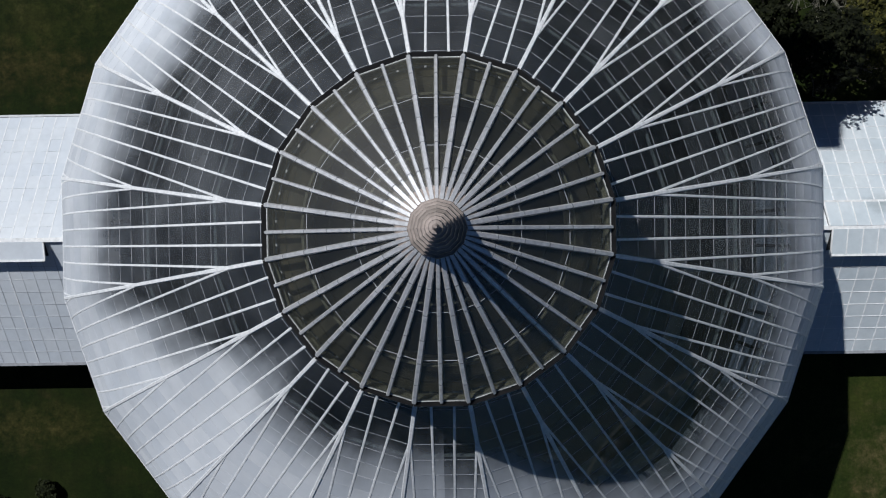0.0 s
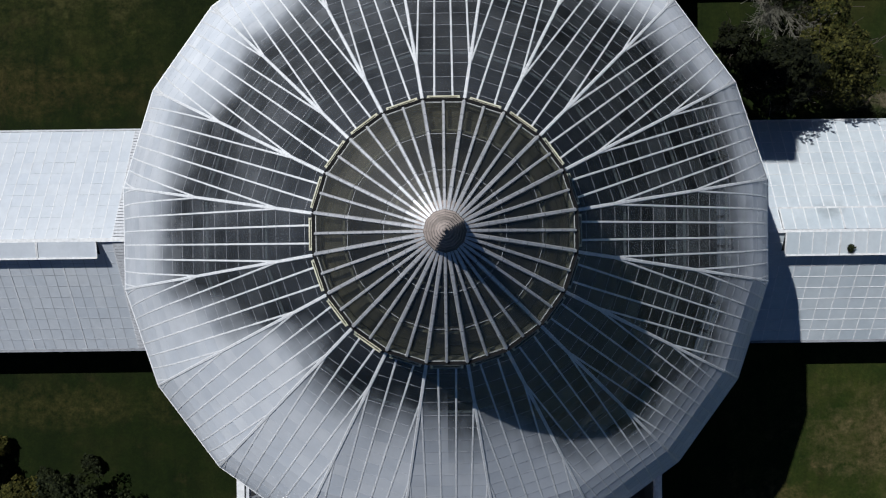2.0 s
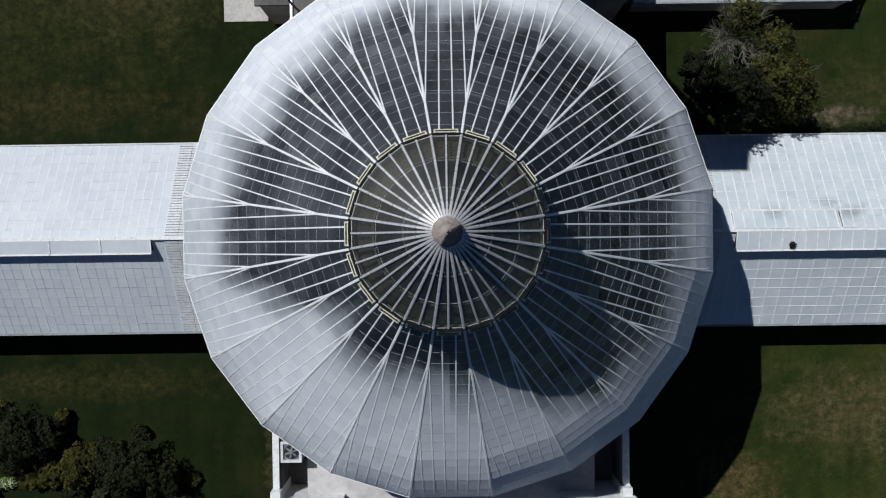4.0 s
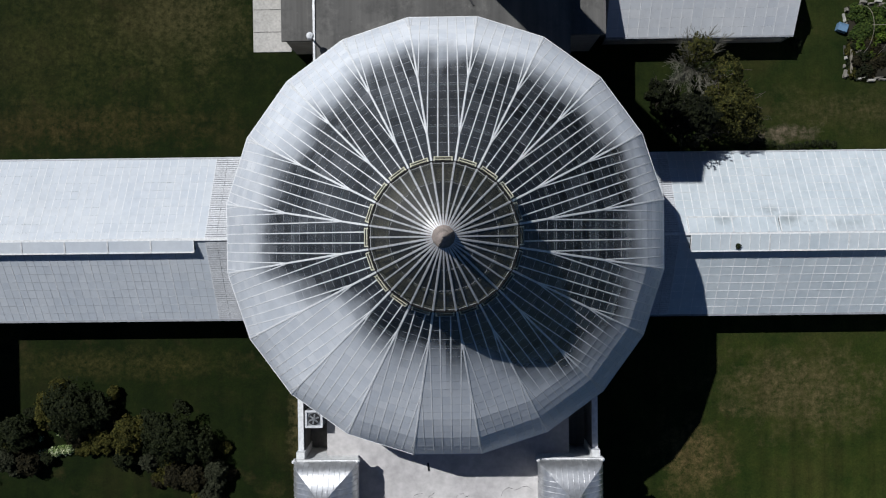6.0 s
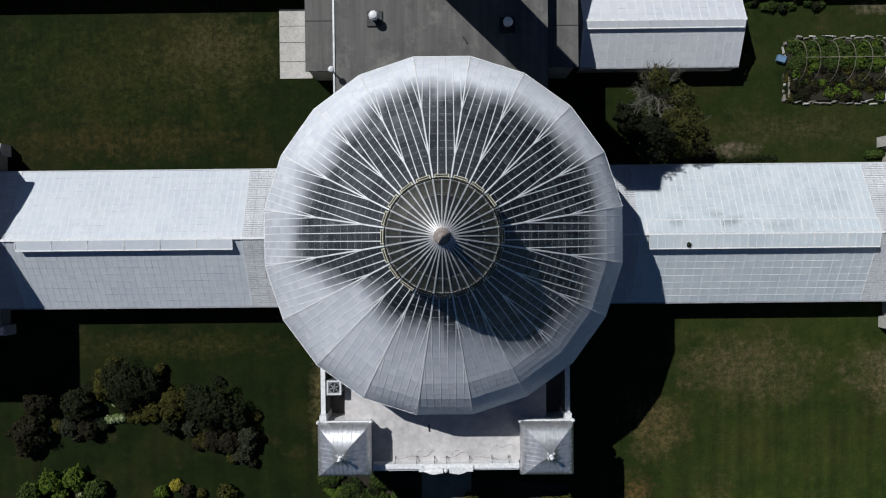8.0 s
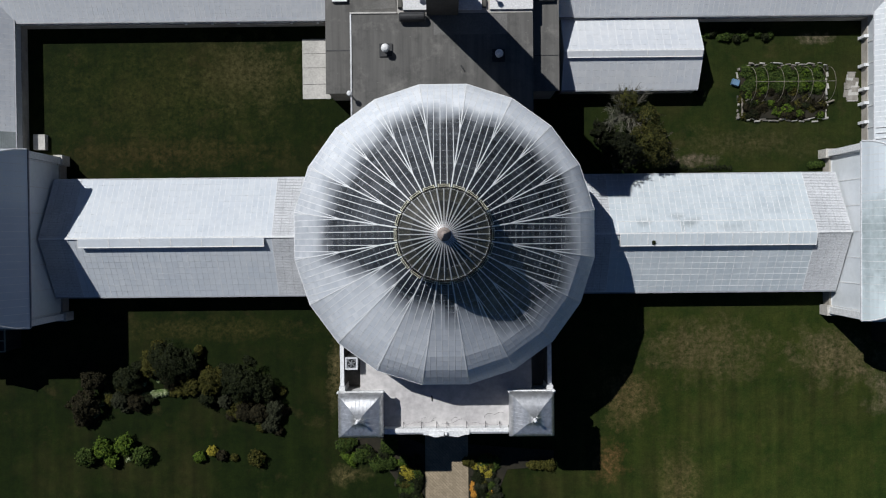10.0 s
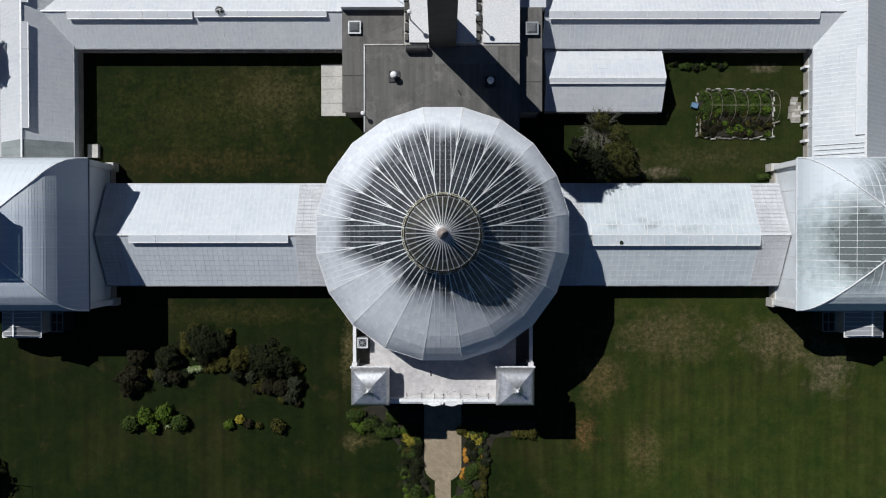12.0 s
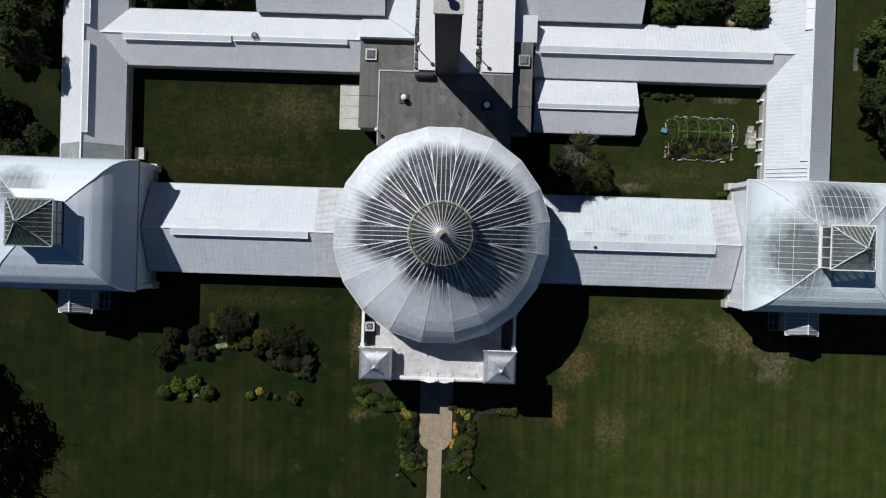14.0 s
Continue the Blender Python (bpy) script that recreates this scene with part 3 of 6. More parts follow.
def build_dome():
    dome = thing("glass_dome", "large twenty-sided glasshouse dome with white ribs and chalky shaded panes", "dome")
    rows = [(p.x * math.cos(HALF), p.y) for p in resample([(r, z, 0) for r, z in DOME], 21)]
    edges = (-1.8,) + BARS + (1.8,)
    near, joined = [], B()
    for i, (lo, hi) in enumerate(zip(rows, rows[1:])):
        for xa, xb in zip(edges, edges[1:]):
            q = facet_pane(lo, hi, xa, xb)
            if not q:
                continue
            if i >= 16 and abs(xa + xb) < 1.0:
                bm = slab(B(), q, 0.008)
                me = bpy.data.meshes.new("pane")
                bm.to_mesh(me)
                bm.free()
                me.materials.append(DOME_GLASS)
                near.append(me)
            else:
                for m in TURNS:
                    slab(joined, [m @ p + Vector((0, 0, random.uniform(-0.002, 0.002))) for p in q], 0.008)
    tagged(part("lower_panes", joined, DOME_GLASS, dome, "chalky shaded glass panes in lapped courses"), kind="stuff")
    for x in BARS:
        pts = [Vector((x, a, z)) for a, z in rows if a * TAN > abs(x) + 0.01]
        if not pts:
            continue
        last = abs(x) / TAN
        if last > rows[-1][0]:
            for (a0, z0), (a1, z1) in zip(rows, rows[1:]):
                if a0 >= last >= a1:
                    f = (a0 - last) / (a0 - a1)
                    pts.append(Vector((x, last, z0 + f * (z1 - z0))))
        me = bpy.data.meshes.new("glazing_bar")
        bm = ribbon(B(), [p + Vector((0, 0.009, 0.01)) for p in pts], 0.056, 0.015, (0, 1, 1))
        bm.to_mesh(me)
        bm.free()
        me.materials.append(BAR)
        for m in TURNS:
            piece("glazing_bar", me, dome, m=m)
    bm = ribbon(B(), [Vector((0, a / math.cos(HALF) + 0.008, z + 0.01)) for a, z in rows], 0.095, 0.03, (0, 1, 1))
    me = bpy.data.meshes.new("hip_rib")
    bm.to_mesh(me)
    bm.free()
    me.materials.append(BAR)
    for k in range(SIDES):
        piece("hip_rib", me, dome, m=pose(0, 0, 0, 0, 0, 9 - 18 * k))
    # purlins under the glass
    for i in (3, 8, 12, 17):
        a, z = rows[i]
        bm = B()
        for m in TURNS:
            beam(bm, m @ Vector((-a * TAN * 0.99, a - 0.06, z - 0.08)), m @ Vector((a * TAN * 0.99, a - 0.06, z - 0.08)), 0.055, 0.06)
        part("purlin", bm, CREAM, dome, "cream painted purlin ring under the glass")
    # inner trusses under the hips
    me = bpy.data.meshes.new("truss_rib")
    bm = ribbon(B(), [Vector((0, a / math.cos(HALF) - 0.22, z - 0.25)) for a, z in rows], 0.06, 0.16, (0, 1, 1))
    bm.to_mesh(me)
    bm.free()
    me.materials.append(GREEN_GREY)
    for k in range(SIDES):
        piece("truss_rib", me, dome, m=pose(0, 0, 0, 0, 0, 9 - 18 * k))
    # eaves and drum
    w, a = 10.88 * math.sin(HALF), 10.88 * math.cos(HALF)
    bm = beam(B(), (-w, a, 10.34), (w, a, 10.34), 0.09, 0.1)
    me = bpy.data.meshes.new("eaves_gutter")
    bm.to_mesh(me)
    bm.free()
    me.materials.append(BAR)
    for m in TURNS:
        piece("eaves_gutter", me, dome, m=m)
    # unseen ring, added to keep sun from leaking through below the eaves
    part("soffit", lathe(B(), [(10.35, 10.28), (10.84, 10.3), (10.84, 10.32), (10.35, 10.3), (10.35, 10.28)], 20, False), WHITE, dome, "white ring closing the eaves, added to block stray sun", pose(0, 0, 0, 0, 0, 9))
    # thin lead strips at the laps
    bm = B()
    for a, z in rows[1:-1]:
        for m in TURNS:
            w = a * TAN - 0.04
            beam(bm, m @ Vector((-w, a + 0.008, z + 0.008)), m @ Vector((w, a + 0.008, z + 0.008)), 0.007, 0.01)
    tagged(part("lap_strip", bm, LEAD, dome, "thin grey strips at the pane laps"), kind="stuff")
    for k, m in enumerate(TURNS):
        a = 10.5 * math.cos(HALF)
        w = a * TAN
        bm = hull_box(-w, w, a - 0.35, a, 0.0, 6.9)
        part("drum_wall", bm, DRUM_BRICK, dome, "dark brick drum wall" if k == 0 else "", m)
        bm = B()
        for x in (-w + 0.06, -w / 3, w / 3, w - 0.06):
            box(bm, x - 0.05, x + 0.05, a - 0.16, a - 0.02, 6.9, 10.3)
        for z in (6.98, 8.6, 10.22):
            box(bm, -w, w, a - 0.13, a - 0.04, z - 0.06, z + 0.06)
        win = part("drum_window", bm, DARK_METAL, dome, "dark window band" if k == 0 else "", m)
        part("pane", box(B(), -w, w, a - 0.1, a - 0.088, 6.95, 10.2), WALL_GLASS, win)
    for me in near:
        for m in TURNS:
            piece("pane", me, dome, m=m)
    return dome


def hull_box(x0, x1, y0, y1, z0, z1):
    return box(B(), x0, x1, y0, y1, z0, z1)


CAP = [(2.72, 19.85), (2.3, 20.2), (1.75, 20.62), (1.2, 21.02), (0.7, 21.36), (0.36, 21.55)]


def build_lantern():
    lan = thing("dome_lantern", "round glazed lantern with pale radiating ribs crowning the dome", "lantern", at=(0, 0, 0))
    rows = [(p.x * math.cos(HALF), p.y) for p in resample([(r, z, 0) for r, z in CAP], 6)]
    c = math.cos(HALF)
    for k, m in enumerate(TURNS):
        a = 2.72 * c
        w = a * TAN
        bm = B()
        for z, h in ((18.02, 0.2), (19.72, 0.14)):
            box(bm, -w, w, a - 0.08, a, z - h / 2, z + h / 2)
        for x in (-w + 0.04, w - 0.04):
            box(bm, x - 0.04, x + 0.04, a - 0.07, a - 0.01, 18.1, 19.66)
        part("clerestory_frame", bm, CREAM, lan, "cream clerestory frame" if k == 0 else "", m)
        # top-hung vent, pushed open
        bm = B()
        lo, hi = Vector((0, a + 0.35, 18.6)), Vector((0, a + 0.06, 19.6))
        w *= 0.86
        for x in (-w + 0.03, w - 0.03):
            beam(bm, lo + Vector((x, 0, 0)), hi + Vector((x, 0, 0)), 0.045, 0.04, (0, 1, 1))
        beam(bm, lo + Vector((-w, 0, 0)), lo + Vector((w, 0, 0)), 0.05, 0.05)
        beam(bm, hi + Vector((-w, 0, 0)), hi + Vector((w, 0, 0)), 0.06, 0.05)
        beam(bm, (lo + hi) / 2 + Vector((-w, 0, 0)), (lo + hi) / 2 + Vector((w, 0, 0)), 0.05, 0.04)
        sash = part("vent_sash", bm, CREAM, lan, "cream vent sash pushed open" if k == 0 else "", m)
        part("pane", slab(B(), [lo + Vector((-w + 0.06, 0, 0)), lo + Vector((w - 0.06, 0, 0)), hi + Vector((w - 0.06, 0, 0)), hi + Vector((-w + 0.06, 0, 0))], 0.006), MURKY, sash)
        a = 2.765 * c
        w = a * TAN
        part("lantern_gutter", beam(B(), (-w, a, 19.79), (w, a, 19.79), 0.085, 0.12), SHADOW_GAP, lan, "dark gutter length" if k == 0 else "", m)
        part("eaves_rail", beam(B(), (-w, a - 0.055, 19.86), (w, a - 0.055, 19.86), 0.028, 0.03), BAR, lan, "thin pale eaves rail" if k == 0 else "", m)
    def rib(w, h, k):
        pts = [Vector((0, a / k + 0.02, z + 0.03)) for a, z in rows]
        me, clips = bpy.data.meshes.new("roof_rib"), []
        bm = ribbon(B(), pts, w, h, (0, 1, 1))
        bm.to_mesh(me)
        bm.free()
        me.materials.append(RIB)
        for p, q in zip(pts, pts[1:-1]):
            d = (q - p).normalized()
            clip = bpy.data.meshes.new("rib_clip")
            bm = beam(B(), q - d * 0.035, q - d * 0.02, w * 1.1, h * 1.1, (0, 1, 1), 0.65)
            bm.to_mesh(clip)
            bm.free()
            clip.materials.append(DULL)
            clips.append(clip)
        return me, clips
    hip, mid = rib(0.086, 0.05, c), rib(0.066, 0.045, 1.0)
    for k in range(SIDES):
        for pair, turn in ((hip, 9 - 18 * k), (mid, -18 * k)):
            piece("roof_rib", pair[0], lan, m=pose(0, 0, 0, 0, 0, turn))
            for clip in pair[1]:
                piece("rib_clip", clip, lan, m=pose(0, 0, 0, 0, 0, turn))
    part("cap_flange", lathe(B(), [(0.56, 21.36), (0.59, 21.4), (0.58, 21.46), (0.47, 21.54), (0.4, 21.55)], 40), CAP_METAL, lan, "round weathered brown flange")
    prof = []
    r, z = 0.43, 21.53
    for k in range(7):
        prof += [(r, z), (r + 0.004, z + 0.035), (r - 0.02, z + 0.05), (r - 0.036, z + 0.2)]
        r, z = r - 0.052, z + 0.2
    prof += [(0.03, z + 0.02), (0.045, z + 0.08), (0.015, z + 0.18)]
    part("cap", lathe(B(), prof, 12), CAP_METAL, lan, "weathered brown stepped twelve-sided metal cap and finial")
    # stained plaster cornice and purlin rings behind the panes
    part("inner_cornice", lathe(B(), [(2.6, 19.5), (2.6, 19.62), (2.1, 20.05), (2.02, 20.05), (2.02, 19.5)], 40, False), OLIVE_PLASTER, lan, "stained olive plaster cornice inside the lantern")
    for r, z, w in ((2.03, 20.28, 0.04), (1.06, 20.95, 0.03)):
        part("purlin", lathe(B(), [(r, z), (r + w, z), (r + w, z + 0.05), (r, z + 0.05), (r, z)], 40, False), CREAM, lan, "cream purlin ring under the panes")
    bm = B()
    for a, z in rows[2:-1:2]:
        for m in TURNS:
            beam(bm, m @ Vector((-a * TAN, a + 0.01, z + 0.012)), m @ Vector((a * TAN, a + 0.01, z + 0.012)), 0.007, 0.01)
    tagged(part("lap_strip", bm, LEAD, lan, "thin grey strips at the pane laps"), kind="stuff")
    for lo, hi in zip(rows, rows[1:]):
        for s in (-1, 1):
            xs = (-1, -0.02) if s < 0 else (0.02, 1)
            (al, zl), (ah, zh) = lo, hi
            q = [Vector((xs[0] * al * TAN, al + 0.006, zl + 0.008)), Vector((xs[1] * al * TAN, al + 0.006, zl + 0.008)),
                 Vector((xs[1] * ah * TAN, ah, zh)), Vector((xs[0] * ah * TAN, ah, zh))]
            bm = slab(B(), q, 0.008)
            me = bpy.data.meshes.new("pane")
            bm.to_mesh(me)
            bm.free()
            me.materials.append(MURKY)
            for m in TURNS:
                piece("pane", me, lan, m=m)
    return lan


build_dome()
build_lantern()
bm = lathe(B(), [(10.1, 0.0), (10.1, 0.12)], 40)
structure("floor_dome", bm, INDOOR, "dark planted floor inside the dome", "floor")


# ---- glazed ranges ----
def glass_range(name, label, at, turn, length, half, eave, ridge, glass, group="", pane=0.45, rows=12, near=None, vents=(), slats=(), skip_ends=False, gap=0.0045, dull=False, bar=0.036, laps=False, vent_bars=False, slat_paint=None):
    """A gabled glasshouse along its own x axis, from 0 to length, its ridge over y = 0. pane: column width south and north; dull: thin grey bars between white rafters."""
    g = thing(name, label, "greenhouse", group)
    g.matrix_basis = pose(*at, 0, 0, turn)
    pane = pane if isinstance(pane, tuple) else (pane, pane)
    sl = math.hypot(half, ridge - eave)
    rw = sl / rows
    pitch = math.atan2(ridge - eave, half)
    cut = [0.0] + [v for ab in slats for v in ab] + [length]
    free = [(u, v) for u, v in zip(cut[::2], cut[1::2]) if v - u > 0.1]
    joined, strips, singles = B(), B(), 0

    def mesh(name, bm, material):
        me = bpy.data.meshes.new(name)
        bm.to_mesh(me)
        bm.free()
        me.materials.append(material)
        return me

    plain_bar = mesh("glazing_bar", box(B(), -0.011, 0.011, -sl / 2, sl / 2, -0.03, 0.01), THIN_BAR) if dull else mesh("glazing_bar", box(B(), -bar / 2, bar / 2, -sl / 2, sl / 2, -0.03, 0.016), PALE_BAR)
    pale_bar = mesh("glazing_bar", box(B(), -0.017, 0.017, -sl / 2, sl / 2, -0.03, 0.01), PALE_BAR) if dull else plain_bar
    rafter = mesh("rafter_bar", box(B(), -0.018, 0.018, -sl / 2, sl / 2, -0.03, 0.018), PALE_BAR)
    for s, pw in zip((-1, 1), pane):
        for u, v in free:
            nc = max(1, round((v - u) / pw))
            cw = (v - u) / nc
            me = mesh("pane", box(B(), -cw / 2 + gap, cw / 2 - gap, -rw / 2 + gap, rw / 2 - 0.001, -0.006, 0.0), glass)
            for c in range(nc):
                x = u + (c + 0.5) * cw
                for r in range(rows):
                    d = (r + 0.5) * rw
                    y, z = -half + d * math.cos(pitch), eave + d * math.sin(pitch)
                    m = pose(x, s * -y, z + 0.004, s * -math.degrees(pitch) + random.uniform(-0.7, 0.7), random.uniform(-0.6, 0.6), 0)
                    if near and near[0] <= x <= near[1] and singles < 300:
                        piece("pane", me, g, m=m)
                        singles += 1
                    else:
                        q = [m @ Vector(w) for w in ((-cw / 2 + gap, -rw / 2 + gap, 0), (cw / 2 - gap, -rw / 2 + gap, 0), (cw / 2 - gap, rw / 2 - 0.001, 0), (-cw / 2 + gap, rw / 2 - 0.001, 0))]
                        slab(joined, q, 0.006)
            for c in range(nc + 1):
                piece("rafter_bar" if dull and c % 5 == 0 and s < 0 else "glazing_bar", pale_bar if s > 0 else rafter if dull and c % 5 == 0 else plain_bar, g, m=pose(u + c * cw, half / 2 * s, (eave + ridge) / 2, s * -math.degrees(pitch), 0, 0))
            if laps and not (dull and s > 0):
                for r in range(1, rows):
                    d = r * rw
                    beam(strips, (u, s * (half - d * math.cos(pitch)), eave + d * math.sin(pitch) + 0.012), (v, s * (half - d * math.cos(pitch)), eave + d * math.sin(pitch) + 0.012), 0.012 if dull else 0.024, 0.012)
    tagged(part("panes", joined, glass, g, "white-washed lapped panes"), kind="stuff")
    if laps:
        tagged(part("lap_strip", strips, THIN_BAR if dull else PALE_BAR, g, "thin strips at the pane laps"), kind="stuff")
    else:
        strips.free()
    # louvred stretches: narrow slats across the slope, in bays with dark seams on the north side
    for a, b in slats:
        for s in (-1, 1):
            n = int(sl / 0.145)
            base = slab(B(), [(a, s * half, eave - 0.03), (b, s * half, eave - 0.03), (b, 0, ridge - 0.03), (a, 0, ridge - 0.03)][::s * -1], 0.04)
            part("slat_backing", base, DULL, g)
            bays = max(1, round((b - a) / 0.62))
            wb = (b - a) / bays
            wide = 0.06
            sm = mesh("slat", box(B(), -wb / 2 + 0.01, wb / 2 - 0.01, -wide, wide, -0.01, 0.02), slat_paint or GREY_SLAT)
            for i in range(n):
                d = (i + 0.5) * sl / n
                for k in range(bays):
                    piece("slat", sm, g, m=pose(a + (k + 0.5) * wb, s * (half - d * math.cos(pitch)), eave + d * math.sin(pitch) + 0.02, s * -math.degrees(pitch), 0, 0))
    # ridge cap, gutters, walls
    part("ridge_cap", beam(B(), (0, 0, ridge + 0.05), (length, 0, ridge + 0.05), 0.16, 0.07), WHITE, g, "white ridge cap")
    for s in (-1, 1):
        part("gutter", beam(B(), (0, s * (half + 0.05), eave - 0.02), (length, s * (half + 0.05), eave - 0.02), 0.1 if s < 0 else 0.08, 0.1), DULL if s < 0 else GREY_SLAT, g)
        part("side_wall", box(B(), 0, length, min(s * half, s * (half - 0.25)), max(s * half, s * (half - 0.25)), 0, 0.9), WALL_BRICK, g)
        bm = box(B(), 0, length, min(s * (half - 0.08), s * (half - 0.1)), max(s * (half - 0.08), s * (half - 0.1)), 0.9, eave - 0.06)
        side = part("side_glazing", bm, glass, g)
        for i in range(int(length / 1.8) + 1):
            x = min(length - 0.04, max(0.04, i * 1.8))
            part("mullion", box(B(), x - 0.04, x + 0.04, min(s * (half - 0.15), s * (half - 0.03)), max(s * (half - 0.15), s * (half - 0.03)), 0.9, eave - 0.05), WHITE, side)
    if not skip_ends:
        for x, e in ((0.0, 0.12), (length, -0.12)):
            bm = B()
            pts = [(-half, 0), (half, 0), (half, eave), (0, ridge), (-half, eave)]
            lo, hi = [(min(x, x + e), y, z) for y, z in pts], [(max(x, x + e), y, z) for y, z in pts]
            hull(bm, lo[::-1], hi[::-1])
            part("end_wall", bm, WHITE, g)
    # ridge vents, hinged at the ridge and held open
    for a, b, s, depth, lift in vents:
        d = Vector((0, s * depth * math.cos(pitch - lift), -depth * math.sin(pitch - lift)))
        top = Vector((0, s * 0.06, ridge + 0.1))
        n = max(1, round((b - a) / 2.4))
        for i in range(n):
            x0, x1 = a + (b - a) * i / n + 0.015, a + (b - a) * (i + 1) / n - 0.015
            q = [top + Vector((x0, 0, 0)) + d, top + Vector((x1, 0, 0)) + d, top + Vector((x1, 0, 0)), top + Vector((x0, 0, 0))]
            o0, o1 = Vector((0, s * 0.05, ridge + 0.0)), Vector((0, s * depth * 0.97 * math.cos(pitch), ridge + 0.02 - depth * 0.97 * math.sin(pitch)))
            oq = [o1 + Vector((x0, 0, 0.012)), o1 + Vector((x1, 0, 0.012)), o0 + Vector((x1, 0, 0.012)), o0 + Vector((x0, 0, 0.012))]
            # dark sheet laid over the panes for the unlit gap under the vent
            part("vent_opening", slab(B(), oq if s < 0 else oq[::-1], 0.012), DARK_METAL, g)
            v = part("ridge_vent", slab(B(), q if s < 0 else q[::-1], 0.03), glass, g)
            fr = B()
            beam(fr, q[0], q[1], 0.08, 0.05)
            beam(fr, q[0], q[3], 0.05, 0.05)
            beam(fr, q[1], q[2], 0.05, 0.05)
            for k in range(1, max(2, round((x1 - x0) / 0.5))) if vent_bars else ():
                u = k / max(2, round((x1 - x0) / 0.5))
                beam(fr, lerp(q[0], q[1], u) + Vector((0, 0, 0.012)), lerp(q[3], q[2], u) + Vector((0, 0, 0.012)), 0.026, 0.03)
            part("vent_frame", fr, WHITE, v)
    return g


LW = "washed glass connecting wing with low pitched white roof"
glass_range("glasshouse_wing", LW, (-32.3, 0, 0), 0, 21.9, 4.85, 2.2, 4.75, WING_GLASS, "connecting wings", 0.46, 10, dull=True, laps=True, gap=0.0025,
            near=(11.2, 18.2), vents=[(3.15, 17.95, -1, 0.68, 0.34)], slats=[(0.0, 2.35), (18.55, 21.9)])
glass_range("glasshouse_wing", "washed glass connecting wing, grimy white roof with stains", (10.4, 0, 0), 0, 21.9, 4.85, 2.2, 4.75, EAST_GLASS, "connecting wings", (0.68, 0.49), 10, laps=True, bar=0.042, vent_bars=True,
            near=(3.6, 10.5), vents=[(3.5, 19.1, -1, 0.95, 0.3), (3.4, 8.4, 1, 1.0, 0.03), (8.6, 19.1, 1, 1.0, 0.05)], slats=[(0.0, 2.9), (19.1, 21.9)])
RL = "long white-washed rear glasshouse range with ridge vents"
glass_range("rear_range", RL, (-38.9, 21.0, 0), 0, 29.4, 3.05, 1.9, 3.65, REAR_GLASS, "rear ranges", 0.42, 12, None, [(3.6, 15.4, -1, 0.68, 0.26), (15.6, 28.0, -1, 0.5, 0.24)], skip_ends=True, gap=0.002, bar=0.05)
glass_range("rear_range", RL, (9.6, 21.0, 0), 0, 29.6, 3.05, 1.9, 3.65, REAR_GLASS, "rear ranges", 0.42, 12, None, [(0.4, 25.8, -1, 0.68, 0.26)], skip_ends=True, gap=0.002, bar=0.05)
glass_range("rear_range", RL, (-39.0, 6.9, 0), 90, 40, 3.5, 2.0, 4.7, REAR_GLASS, "rear ranges", 0.42, 12, None, [(3.0, 12.8, -1, 0.58, 0.3), (14.6, 30, -1, 0.58, 0.3)], [(0, 2.0)], gap=0.002, bar=0.05, slat_paint=SLATE_SLAT)
glass_range("rear_range", RL, (39.2, 6.9, 0), 90, 40, 3.55, 2.0, 4.7, EAST_RANGE_GLASS, "rear ranges", 0.42, 12, None, [(2.4, 10.6, 1, 0.8, 0.1), (16.5, 30, 1, 0.8, 0.1)], gap=0.002, bar=0.05)
glass_range("rear_house", "white-washed glasshouse behind the rear range", (-21, 27.2, 0), 0, 14.0, 3.2, 2.8, 4.8, REAR_GLASS, "rear houses", 0.62, 7)
glass_range("rear_house", "white-washed glasshouse behind the rear range", (7.2, 27.2, 0), 0, 14.0, 3.2, 2.8, 4.8, REAR_GLASS, "rear houses", 0.62, 7)
glass_range("lean_greenhouse", "small white propagation greenhouse in the courtyard", (9.85, 14.85, 0), 0, 11.3, 2.9, 1.65, 3.2, REAR_GLASS, "", 0.62, 6, None, [(0.1, 11.2, -1, 0.5, 0.12)], gap=0.004)


for k in range(4):
    y = 7.12 + 0.46 * k
    bm = beam(B(), (35.72, y, 2.07), (39.1, y, 4.66), 0.05, 0.03)
    structure("lead_flashing", bm, DARK_METAL, "dark lead flashing strip across the range roof", "flashing")


# ---- end pavilions ----
PAV = [(1.0, 7.2), (0.985, 8.2), (0.95, 9.05), (0.885, 9.9), (0.78, 10.7), (0.63, 11.4), (0.48, 11.9), (0.31, 12.3)]


PAV_LEAN = [(1.0, 7.2), (0.93, 8.2), (0.862, 9.05), (0.795, 9.9), (0.715, 10.7), (0.61, 11.4), (0.47, 11.9), (0.31, 12.3)]


